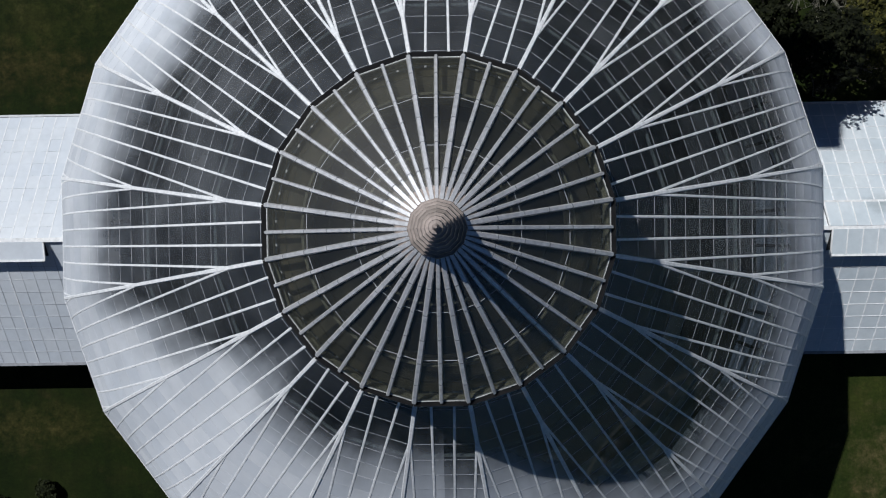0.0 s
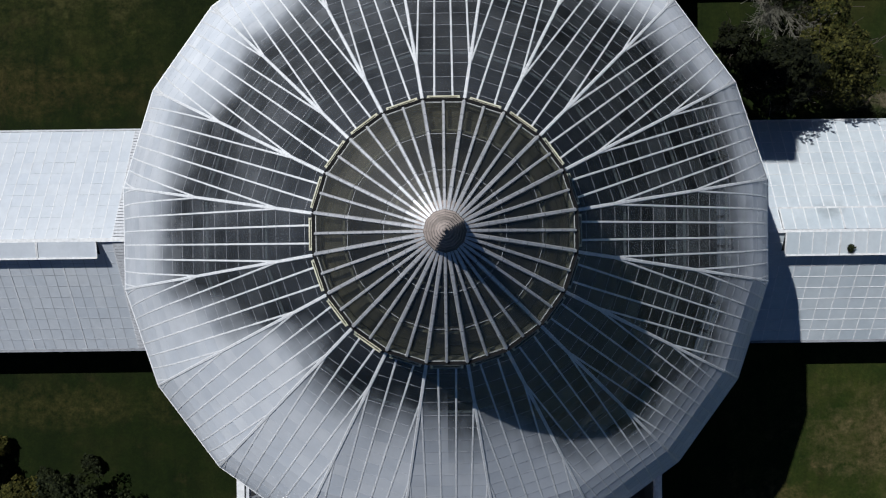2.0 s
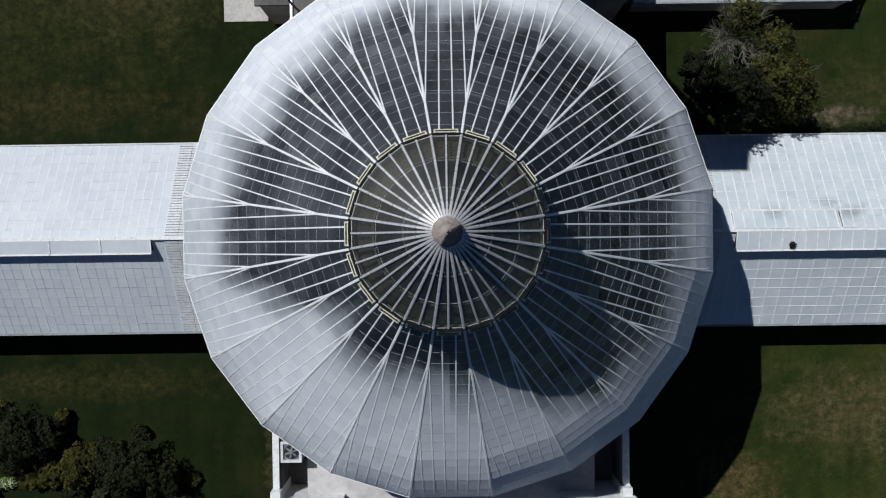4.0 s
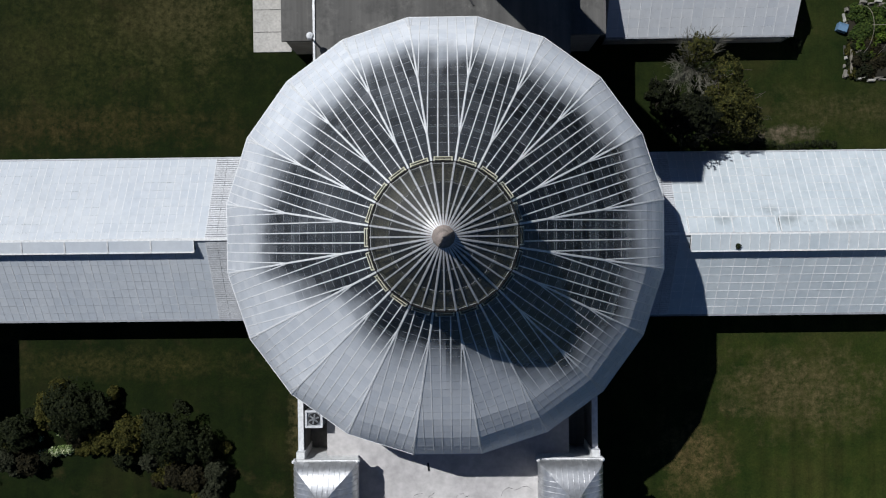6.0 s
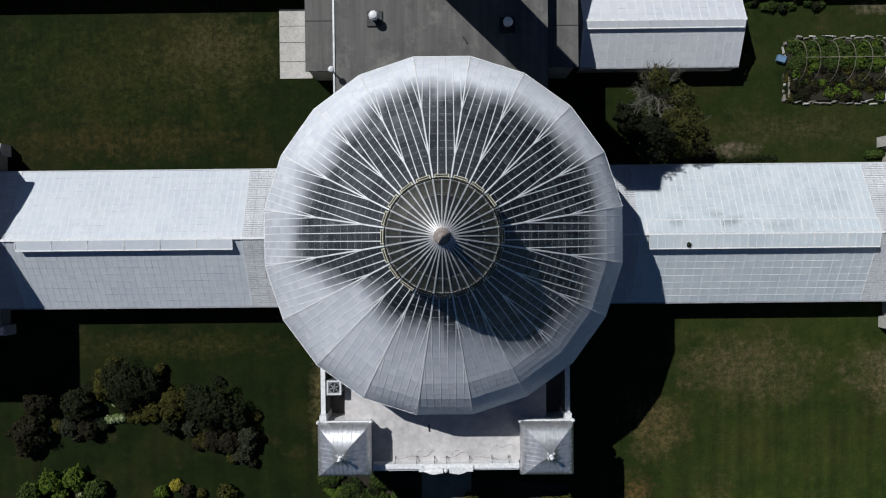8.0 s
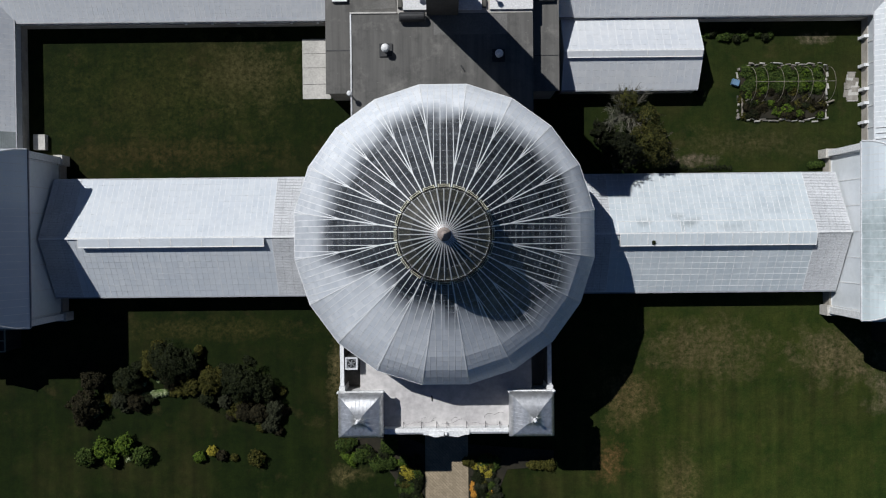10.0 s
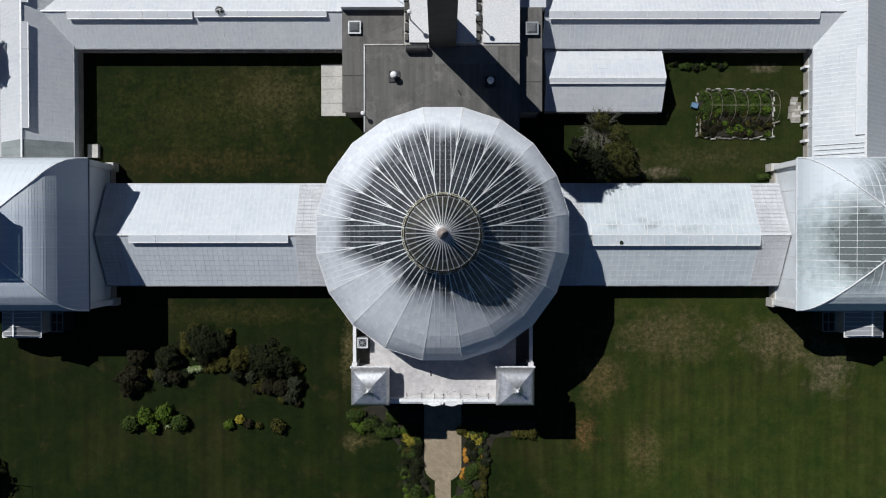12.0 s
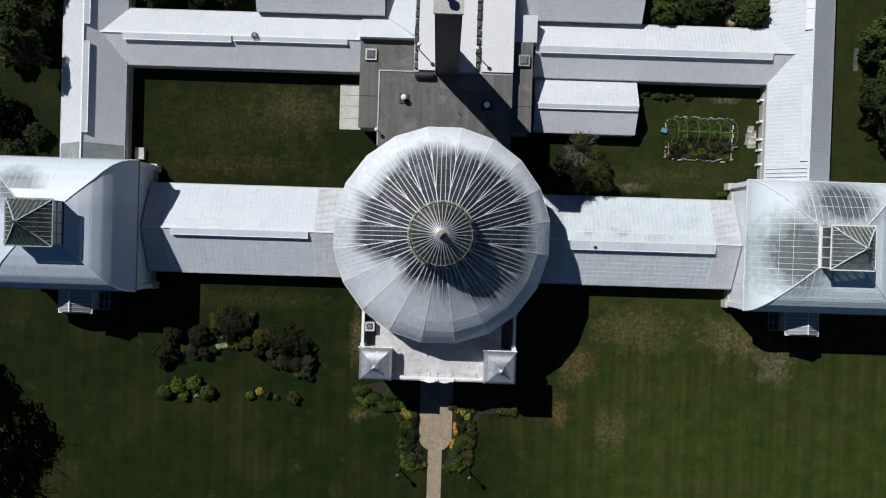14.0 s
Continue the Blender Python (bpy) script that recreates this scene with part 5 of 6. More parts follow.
# ---- rear service block ----
def service_block():
    g = thing("service_block", "low service block with grey felt roofs behind the dome", "building")
    part("main_wall", against_drum(B(), -6.95, 6.88, 17.14, 0, 5.8), WALL_BRICK, g)
    part("main_roof", against_drum(B(), -7.05, 6.98, 17.14, 5.8, 6.0), FELT, g, "streaked grey felt roof")
    part("west_wall", box(B(), -9.3, -6.8, 11.6, 21.0, 0, 3.4), WALL_BRICK, g)
    part("west_roof", box(B(), -9.45, -6.8, 11.5, 21.1, 3.4, 3.6), FELT, g)
    part("east_wall", box(B(), 7.05, 9.1, 11.55, 20.9, 0, 4.5), WALL_BRICK, g)
    part("east_roof", box(B(), 7.05, 9.2, 11.35, 21.0, 4.5, 4.7), FELT, g)
    part("west_roof", box(B(), -6.8, -3.5, 17.25, 21.1, 3.4, 3.6), FELT, g)
    bm = B()
    hull(bm, [(-6.9, 18.2, 3.6), (-3.8, 18.3, 3.6), (-3.8, 19.5, 3.6)], [(-6.9, 18.2, 3.608), (-3.8, 18.3, 3.608), (-3.8, 19.5, 3.608)])
    part("patch", bm, PALE_PATCH, g)
    part("roof_edge", box(B(), -7.17, -7.05, 9.3, 17.12, 5.9, 6.08), STEEL, g)
    part("roof_edge", box(B(), -7.17, -3.52, 17.15, 17.27, 5.7, 6.09), CONCRETE, g)
    part("back_wall", box(B(), -3.5, 6.95, 17.15, 34, 0, 6.0), WALL_BRICK, g)
    part("white_roof", box(B(), -3.04, 3.04, 17.36, 34, 6.0, 6.25), MEMBRANE, g, "white membrane roof behind the chimney")
    part("white_roof", box(B(), 3.66, 6.98, 17.36, 34, 6.0, 6.2), MEMBRANE, g)
    part("patch", box(B(), -0.7, 5.0, 15.5, 17.05, 6.0, 6.008), PALE_PATCH, g, "paler repair patch in the felt")
    part("joint_strip", box(B(), -9.4, -6.82, 14.9, 15.0, 3.6, 3.62), DARK_METAL, g)
    part("joint_strip", box(B(), 7.2, 9.18, 14.1, 14.16, 4.7, 4.72), DARK_METAL, g)
    stones = []
    for w, l, h in ((0.2, 0.4, 0.32), (0.17, 0.33, 0.28), (0.22, 0.42, 0.36), (0.19, 0.36, 0.3)):
        me = bpy.data.meshes.new("coping_stone")
        bm = B()
        hull(bm, [(-w, -l, 0), (w, -l, 0), (w, l, 0), (-w, l, 0)], [(-w + 0.03, -l + 0.03, h), (w - 0.03, -l + 0.03, h), (w - 0.03, l - 0.03, h), (-w + 0.03, l - 0.03, h)])
        bm.to_mesh(me)
        bm.free()
        me.materials.append(STONE)
        stones.append(me)
    for s in (-1, 1):
        for k in range(18):
            piece("coping_stone", random.choice(stones), g, m=pose(s * 3.25 + random.uniform(-0.05, 0.05), 17.85 + k * 0.9, 6.0, 0, 0, random.uniform(-4, 4)))
    # snow-white hipped fan roof beside the coping
    bm = B()
    hull(bm, [(-9.5, 21.1, 0), (-3.5, 21.1, 0), (-3.5, 24.05, 0), (-9.5, 24.05, 0)], [(-9.5, 21.1, 4.5), (-3.5, 21.1, 4.5), (-3.5, 24.05, 2.0), (-9.5, 24.05, 2.0)])
    part("white_slope", bm, REAR_GLASS, g)
    bm = B()
    hull(bm, [(-6.9, 24.05, 0), (-3.5, 21.3, 0), (-3.5, 32, 0), (-6.9, 32, 0)], [(-6.9, 24.05, 2.1), (-3.5, 21.3, 4.6), (-3.5, 32, 4.6), (-6.9, 32, 2.1)])
    part("white_slope", bm, REAR_GLASS, g)
    bm = B()
    hull(bm, [(6.95, 21.1, 3.0), (9.6, 21.1, 3.0), (9.6, 24, 3.0), (6.95, 24, 3.0)], [(6.95, 21.1, 4.4), (9.6, 21.1, 4.4), (9.6, 24, 4.4), (6.95, 24, 4.4)])
    part("white_slope", bm, REAR_GLASS, g)
    return g


TAN_CLAY = plain("tan_clay", (0.36, 0.28, 0.16), (0.46, 0.37, 0.22), 1.5, 8.0, 0.8)
PALE_PATCH = plain("pale_felt", (0.12, 0.118, 0.11), (0.16, 0.155, 0.15), 0.8, 8.0, 0.85)
service_block()

g = thing("chimney", "tall dark square brick chimney with pale cap", "chimney", at=(0, 18.4, 7.2))
bm = B()
hull(bm, [(-1.22, -1.42, -1.2), (1.22, -1.42, -1.2), (1.22, 1.22, -1.2), (-1.22, 1.22, -1.2)], [(-1.1, -1.1, 19.05), (1.1, -1.1, 19.05), (1.1, 1.1, 19.05), (-1.1, 1.1, 19.05)])
part("shaft", bm, CHIMNEY_BRICK, g)
part("cap", box(B(), -1.2, 1.2, -1.2, 1.2, 19.05, 19.3), CONCRETE, g, "pale concrete cap")
part("flue", lathe(B(), [(0.16, 19.3), (0.16, 20.15), (0.34, 20.2), (0.4, 20.4), (0.3, 20.6), (0.1, 20.7)], 16), DARK_METAL, g, "dark round flue cowl", pose(-0.2, 0.1, 0))
g = thing("duct", "dark insulated duct on the roof beside the chimney", "duct", at=(-2.32, 16.76, 6.0))
bm = lathe(B(), [(0.3, -1.0), (0.36, -0.9), (0.36, 0.9), (0.3, 1.0)], 16)
part("duct_pipe", bm, DARK_METAL, g, "", pose(0, 0, 0.4, 0, 90, 0))
part("saddle", box(B(), -0.8, 0.8, -0.2, 0.2, 0, 0.08), STEEL, g)


def roof_vent(x, y, z):
    g = thing("roof_vent", "white mushroom roof vent on a dark curb", "roof vent", "roof vents", at=(x, y, z))
    part("curb", box(B(), -0.5, 0.5, -0.5, 0.5, 0, 0.12), DARK_METAL, g)
    part("pipe", lathe(B(), [(0.2, 0.1), (0.2, 0.75)], 16), STEEL, g)
    part("hood", lathe(B(), [(0.3, 0.72), (0.32, 0.8), (0.22, 0.98), (0.06, 1.05)], 20), WHITE, g)
    return g


v = roof_vent(-4.4, 14.33, 6.0)
copy_thing(v, pose(4.3, 13.82, 6.0))


def skylight(x, y):
    g = thing("skylight", "square dark dome skylight in a white curb", "skylight", "skylights", at=(x, y, 3.6))
    bm = B()
    for a in (-1, 1):
        box(bm, -0.6, 0.6, min(a * 0.6, a * 0.48), max(a * 0.6, a * 0.48), 0, 0.3)
        box(bm, min(a * 0.6, a * 0.48), max(a * 0.6, a * 0.48), -0.48, 0.48, 0, 0.3)
    part("curb", bm, STEEL, g)
    bm = B()
    hull(bm, [(-0.5, -0.5, 0.27), (0.5, -0.5, 0.27), (0.5, 0.5, 0.27), (-0.5, 0.5, 0.27)], [(-0.3, -0.3, 0.42), (0.3, -0.3, 0.42), (0.3, 0.3, 0.42), (-0.3, 0.3, 0.42)])
    part("light_dome", bm, SKYGLASS, g)
    return g


SKYGLASS = plain("smoked_acrylic", (0.1, 0.105, 0.11), (0.15, 0.155, 0.16), 1.0, 6.0, 0.15, spec=0.8, bump=0.0)
s0 = skylight(-8.25, 19.4)
copy_thing(s0, pose(8.22, 18.97, 4.8))


def globe_post(x, y, z, h=1.4):
    g = thing("globe_light", "white globe light on a short dark post", "lamp", "roof lights", at=(x, y, z))
    part("post", lathe(B(), [(0.06, 0), (0.05, h)], 10), DARK_METAL, g)
    part("globe", lathe(B(), [(0.05, h - 0.02), (0.17, h + 0.06), (0.21, h + 0.2), (0.17, h + 0.33), (0.04, h + 0.4)], 16), WHITE, g)
    return g


g0 = globe_post(-7.15, 10.85, 3.6, 3.2)
copy_thing(globe_post(-2.92, 19.4, 6.25, 2.2), pose(3.02, 19.2, 6.25))
sheet("pavement_slab", [(-12.0, 11.75), (-9.6, 11.75), (-9.6, 16.85), (-12.0, 16.85)], 0.06, CONCRETE, "pale concrete slab on the courtyard lawn", "slab")
bm = B()
for y in (13.0, 14.4, 15.6):
    box(bm, -11.98, -9.62, y - 0.015, y + 0.015, 0.06, 0.066)
structure("slab_joint", bm, SHADOW_GAP, "dark joints in the concrete slab", "joint")


# ---- lamps by the walk ----
def lamp_post(x, y):
    g = thing("lamp_post", "slim dark lamp post with small lantern beside the walk", "lamp", "walk lamps", at=(x, y, 0))
    part("base", lathe(B(), [(0.2, 0), (0.18, 0.1), (0.1, 0.35)], 12), DARK_METAL, g)
    part("pole", lathe(B(), [(0.08, 0.3), (0.06, 2.6)], 10), DARK_METAL, g)
    part("lantern", lathe(B(), [(0.1, 2.6), (0.2, 2.75), (0.22, 3.05), (0.14, 3.15)], 8), WHITE, g)
    part("hood", lathe(B(), [(0.25, 3.12), (0.12, 3.25), (0.03, 3.4)], 8), DARK_METAL, g)
    return g


l0 = lamp_post(-4.04, -26.7)
copy_thing(l0, pose(3.93, -26.75, 0))


# ---- plants ----
def foliage(rx, ry, rz, n, size, seed, gaps=0.25, squash=0.35):
    """Leaves on an uneven shell round the origin's height."""
    rnd = random.Random(seed)
    verts, faces = [], []
    off = Vector((seed * 7.3, seed * 3.1, 0))
    for _ in range(n):
        u, v = rnd.uniform(-squash, 1), rnd.uniform(0, 2 * math.pi)
        s = math.sqrt(max(0, 1 - u * u))
        d = Vector((s * math.cos(v), s * math.sin(v), u))
        k = noise.noise(d * 2.1 + off)
        if noise.noise(d * 4.7 + off) < -gaps and rnd.random() < 0.8:
            continue
        r = (0.82 + 0.42 * k + 0.16 * noise.noise(d * 6 + off)) * (1 - 0.35 * rnd.random() ** 3)
        c = Vector((d.x * rx * r, d.y * ry * r, rz * (0.5 + 0.5 * d.z * r)))
        t = Vector((rnd.gauss(0, 1), rnd.gauss(0, 1), rnd.gauss(0, 1))).normalized()
        nrm = (d * 0.7 + t * 0.7 + Vector((0, 0, 0.5))).normalized()
        a = nrm.orthogonal().normalized()
        a = (Matrix.Rotation(rnd.uniform(0, 6.28), 3, nrm) @ a) * size * rnd.uniform(0.6, 1.3)
        b = nrm.cross(a) * 0.62
        i = len(verts)
        verts += [c - a, c + b * 0.9 - nrm * size * 0.12, c + a, c - b * 0.9 - nrm * size * 0.12]
        faces += [(i, i + 1, i + 2), (i, i + 2, i + 3)]
    me = bpy.data.meshes.new("foliage")
    me.from_pydata([tuple(p) for p in verts], [], faces)
    return me


SHRUBS = {}


def shrub(x, y, r, h, mat, key, label, name="shrub", group="", leaf=0.14, n=900, stretch=1.0, turn=None):
    """A shrub: short stem and a crown of leaves; alike ones share their mesh."""
    k = (key, round(r / 0.3), round(h / 0.4), mat.name, round(stretch, 1))
    if k not in SHRUBS:
        me = foliage(r * stretch, r, h, n, leaf, len(SHRUBS) + 3)
        me.materials.append(mat)
        SHRUBS[k] = me
    g = thing(name, label, "shrub" if name == "shrub" else name.replace("_", " "), group, at=(x, y, 0))
    g.rotation_euler.z = random.uniform(0, 6.28) if turn is None else turn
    piece("foliage", SHRUBS[k], g)
    part("stem", lathe(B(), [(0.05 + 0.02 * r, 0), (0.03 + 0.01 * r, h * 0.5)], 7), BARK, g)
    return g


def tree(x, y, r, h, mat, seed, label, n=5200, leaf=0.26, bare=0):
    g = thing("tree", label, "tree", "", at=(x, y, 0))
    rnd = random.Random(seed)
    part("trunk", lathe(B(), [(0.05 * r + 0.1, 0), (0.035 * r + 0.07, h * 0.3), (0.03 * r, h * 0.62)], 10), BARK, g)
    for k in range(7 + bare):
        a = rnd.uniform(0, 6.28)
        p = Vector((0, 0, h * rnd.uniform(0.3, 0.55)))
        bm = B()
        d = Vector((math.cos(a), math.sin(a), 0.7))
        for j in range(4):
            q = p + d * r * 0.26 + Vector((rnd.uniform(-0.2, 0.2), rnd.uniform(-0.2, 0.2), rnd.uniform(0, 0.2)))
            w = (0.11 - 0.024 * j) * r * 0.3
            beam(bm, p, q, w, w)
            if j:
                e = q + Vector((rnd.uniform(-1, 1), rnd.uniform(-1, 1), 0.6)) * r * 0.22
                beam(bm, q, e, w * 0.5, w * 0.5)
            p = q
        part("limb", bm, BARK, g)
    me = foliage(r, r, h, n, leaf, seed, 0.2, 0.25)
    me.materials.append(mat)
    piece("crown", me, g, m=pose(0, 0, h * 0.02))
    return g


DK = "dark green rounded shrub in the lawn bed"
bed = [(-30.0, -11.95, 1.25, 1.9, LEAF_RUSSET, 1.0), (-30.7, -14.0, 1.6, 2.0, LEAF_RUSSET, 1.0), (-31.0, -15.4, 0.8, 1.2, LEAF_RUSSET, 1.0), (-27.0, -12.0, 1.45, 2.0, LEAF_DARK, 1.0),
       (-27.9, -13.8, 0.9, 1.2, LEAF_GREYISH, 1.0), (-28.7, -13.8, 0.6, 0.8, LEAF_OLIVE, 1.0), (-26.4, -14.0, 0.9, 1.3, LEAF_RUSSET, 1.0),
       (-23.3, -10.4, 2.0, 2.7, LEAF_DARK, 1.1), (-21.9, -10.6, 1.4, 2.0, LEAF_DARK, 1.0), (-24.9, -10.7, 1.2, 1.9, LEAF_OLIVE, 1.0), (-21.2, -11.3, 0.7, 1.0, LEAF_RUSSET, 1.0), (-23.6, -12.1, 0.8, 0.9, LEAF_RUSSET, 1.4),
       (-21.8, -12.7, 0.95, 1.1, LEAF_OLIVE, 1.1), (-22.7, -13.1, 0.6, 0.7, LEAF_OLIVE, 1.1), (-19.9, -12.1, 1.4, 2.0, LEAF_OLIVE, 1.0), (-20.3, -13.7, 0.9, 1.4, LEAF_DARK, 1.0),
       (-17.2, -12.2, 2.1, 2.8, LEAF_DARK, 1.0), (-15.7, -12.8, 1.5, 2.2, LEAF_DARK, 1.0), (-18.9, -14.0, 0.75, 1.1, LEAF_GREYISH, 1.0), (-17.1, -14.8, 1.05, 1.2, LEAF_RUSSET, 1.0),
       (-16.0, -15.0, 1.05, 1.3, LEAF_RUSSET, 1.0), (-17.8, -15.2, 0.55, 0.7, LEAF_OLIVE, 1.0), (-14.6, -14.5, 0.85, 1.4, LEAF_GREYISH, 1.0), (-15.0, -16.0, 0.85, 1.2, LEAF_GREYISH, 1.0), (-14.7, -15.3, 0.8, 1.2, LEAF_GREYISH, 1.0)]
rs = random.Random(8)
for k in range(44):
    x, y, r, h, mt, _ = bed[rs.randrange(25)]
    a = rs.uniform(0, 6.28)
    bed.append((x + math.cos(a) * (r + 0.15), y + math.sin(a) * (r + 0.05) * 0.8, rs.uniform(0.3, 0.6), rs.uniform(0.4, 0.8), rs.choice((mt, LEAF_DARK, LEAF_RUSSET, LEAF_OLIVE)), 1.2))
NAMES = {LEAF_DARK.name: "dark green", LEAF_OLIVE.name: "olive green", LEAF_RUSSET.name: "russet brown", LEAF_GREYISH.name: "grey-leaved"}
for i, (x, y, r, h, mt, st) in enumerate(bed):
    shrub(x, y, r * 0.86, h, mt, "bed%d" % i, NAMES[mt.name] + " bushy shrub in the lawn bed", "shrub", "lawn bed shrubs", 0.075, int(3600 * r), st)
for i in range(6):
    shrub(-25.9 + i * 0.38, -13.58 + 0.075 * i, 0.36, 0.5, PETAL_WHITE, "pale", "low clump of pale green-white flowers", "flower_clump", "pale flowers", 0.07, 260)
for x, y in ((-30.1, -15.2), (-29.9, -15.0), (-29.5, -14.2), (-26.0, -11.3), (-25.8, -12.5), (-24.6, -12.2), (-23.3, -12.3), (-21.6, -11.7), (-27.4, -19.0), (-27.1, -18.9)):
    shrub(x, y, 0.22, 0.6, PETAL_WHITE, "tiny", "sparse white flowers among shrubs", "flower_clump", "pale flowers", 0.05, 60)
for x, y, r in ((-29.3, -17.9, 0.95), (-27.5, -17.6, 0.95), (-28.7, -19.0, 0.65), (-26.0, -18.5, 0.9), (-30.8, -18.6, 0.85)):
    shrub(x, y, r, r * 1.4, LEAF_LIME if x not in (-30.8, -26.0) else LEAF_GREEN, "lime", "round lime green bush on the lawn", "shrub", "lime bushes", 0.11, 1100)
for x, y, r, mt in ((-21.2, -18.8, 0.55, LEAF_LIME), (-20.1, -18.3, 0.5, LEAF_YELLOW), (-19.3, -18.7, 0.5, LEAF_RUSSET), (-16.3, -18.9, 0.8, LEAF_OLIVE), (-18.25, -18.9, 0.35, LEAF_OLIVE)):
    shrub(x, y, r, r * 1.3, mt, "row", "small round bush in the lawn row", "shrub", "lawn row bushes", 0.1, 700)

# entrance beds
sheet("bed_west", [(-9.6, -17.6), (-5.4, -16.6), (-1.9, -18), (-1.9, -23.6), (-1.0, -26.6), (-3.9, -26.6), (-4.0, -21.6), (-5.4, -19.6), (-8.8, -19.0)], 0.04, SOIL, "dark soil bed along the forecourt", "flower bed")
sheet("bed_east", [(1.9, -18), (1.9, -23.6), (1.0, -26.6), (3.6, -26.4), (4.3, -22.4), (5.2, -20.2), (9.2, -19.9), (9.2, -18.6)], 0.04, SOIL, "dark soil bed along the forecourt", "flower bed")
rb = random.Random(5)
LBL = {LEAF_GREEN.name: "green leafy bedding bush by the forecourt", LEAF_DARK.name: "dark green bedding bush by the forecourt", LEAF_LIME.name: "lime green bedding bush by the forecourt", LEAF_YELLOW.name: "yellow flowering bush by the forecourt",
       PETAL_ORANGE.name: "orange flowering clump at the gravel edge", LEAF_OLIVE.name: "olive bedding bush by the forecourt", LEAF_GREYISH.name: "grey-leaved bedding plant by the forecourt"}
def bedding(x, y, r, mt):
    shrub(x, y, r, r * 1.3, mt, "bedding%d" % rb.randrange(3), LBL[mt.name], "shrub", "forecourt bedding", 0.07, int(1700 * r + 200), rb.choice((1.0, 1.3, 1.6)))
for i in range(16):
    bedding(-9.0 + i * 0.29 + rb.uniform(-0.2, 0.2), -18.3 + rb.uniform(-0.9, 0.9) - 0.03 * i, rb.uniform(0.4, 0.7), rb.choice((LEAF_GREEN, LEAF_DARK, LEAF_GREEN, LEAF_OLIVE)))
for x, y in ((-8.6, -18.9), (-8.9, -18.3), (-8.2, -19.3), (-7.0, -18.8), (-6.3, -18.9), (-7.9, -18.9)):
    bedding(x, y, 0.38, LEAF_LIME)
bedding(-3.2, -20.3, 0.62, LEAF_YELLOW), bedding(-3.0, -20.7, 0.4, LEAF_YELLOW), bedding(3.1, -20.0, 0.55, LEAF_YELLOW), bedding(3.5, -20.4, 0.5, LEAF_YELLOW), bedding(2.7, -19.8, 0.4, LEAF_YELLOW)
for i in range(22):
    y = -19.2 - i * 0.32
    w = 1.0 if y > -24 else 0.6
    bedding(-2.75 + rb.uniform(-0.25, 0.25) * w, y, rb.uniform(0.35, 0.55), rb.choice((LEAF_DARK, LEAF_GREEN, LEAF_DARK)))
    bedding(-3.9 + rb.uniform(-0.2, 0.3) + (0.5 if y < -24 else 0), y, rb.uniform(0.28, 0.42), rb.choice((LEAF_GREEN, LEAF_LIME, LEAF_DARK, LEAF_GREEN)))
    bedding(2.95 + rb.uniform(-0.3, 0.3) - (0.6 if y < -24 else 0), y - 0.1, rb.uniform(0.35, 0.55), rb.choice((LEAF_GREEN, LEAF_DARK, LEAF_GREYISH, LEAF_GREEN)))
    bedding(3.9 + rb.uniform(-0.4, 0.4), y, rb.uniform(0.3, 0.5), rb.choice((LEAF_DARK, LEAF_OLIVE, LEAF_GREEN, LEAF_GREYISH)))
for i in range(40):
    y = rb.uniform(-26.2, -19.0)
    s = rb.choice((-1, 1))
    bedding(s * rb.uniform(2.3, 4.3) - (0.5 * s if y < -24 else 0), y, rb.uniform(0.2, 0.34), rb.choice((LEAF_GREEN, LEAF_DARK, LEAF_OLIVE, LEAF_LIME, LEAF_GREYISH)))
for x, y in ((2.3, -21.5), (2.35, -21.9), (2.3, -22.3), (2.15, -23.4), (2.1, -23.8), (2.0, -24.2), (4.0, -21.9)):
    bedding(x, y, 0.3, PETAL_ORANGE)
for x in (1.7, 2.1, 7.4, 7.9, 8.4, 8.9):
    bedding(x, -19.4 if x < 3 else -19.75, 0.45, LEAF_OLIVE)
for i in range(8):
    bedding(-3.4 + i * 0.32, -26.3 + rb.uniform(-0.3, 0.2), 0.3, rb.choice((LEAF_LIME, LEAF_GREEN)))
    bedding(1.3 + i * 0.3, -26.3 + rb.uniform(-0.3, 0.2), 0.3, rb.choice((LEAF_LIME, LEAF_GREEN)))

# courtyard trees
tree(16.7, 7.4, 1.8, 5.3, LEAF_DIM, 11, "low olive-leaved tree against the wing", 7200, 0.08)
tree(17.7, 6.6, 1.25, 4.6, LEAF_DIM, 13, "small olive-leaved tree against the wing", 2600, 0.08)
tree(16.7, 9.4, 1.35, 4.2, LEAF_DIM, 12, "thin olive-leaved tree with bare twigs", 1900, 0.08, 3)
tree(15.0, 10.8, 0.95, 4.6, LEAF_DIM, 14, "thin olive-leaved tree beside the greenhouse", 1300, 0.08, 2)
tree(14.3, 6.6, 1.6, 6.2, LEAF_BLACKISH, 15, "dense blackish evergreen beside the dome", 6500, 0.09)
tree(13.3, 8.5, 1.1, 2.4, LEAF_BLACKISH, 16, "small blackish evergreen beside the dome", 3000, 0.09)


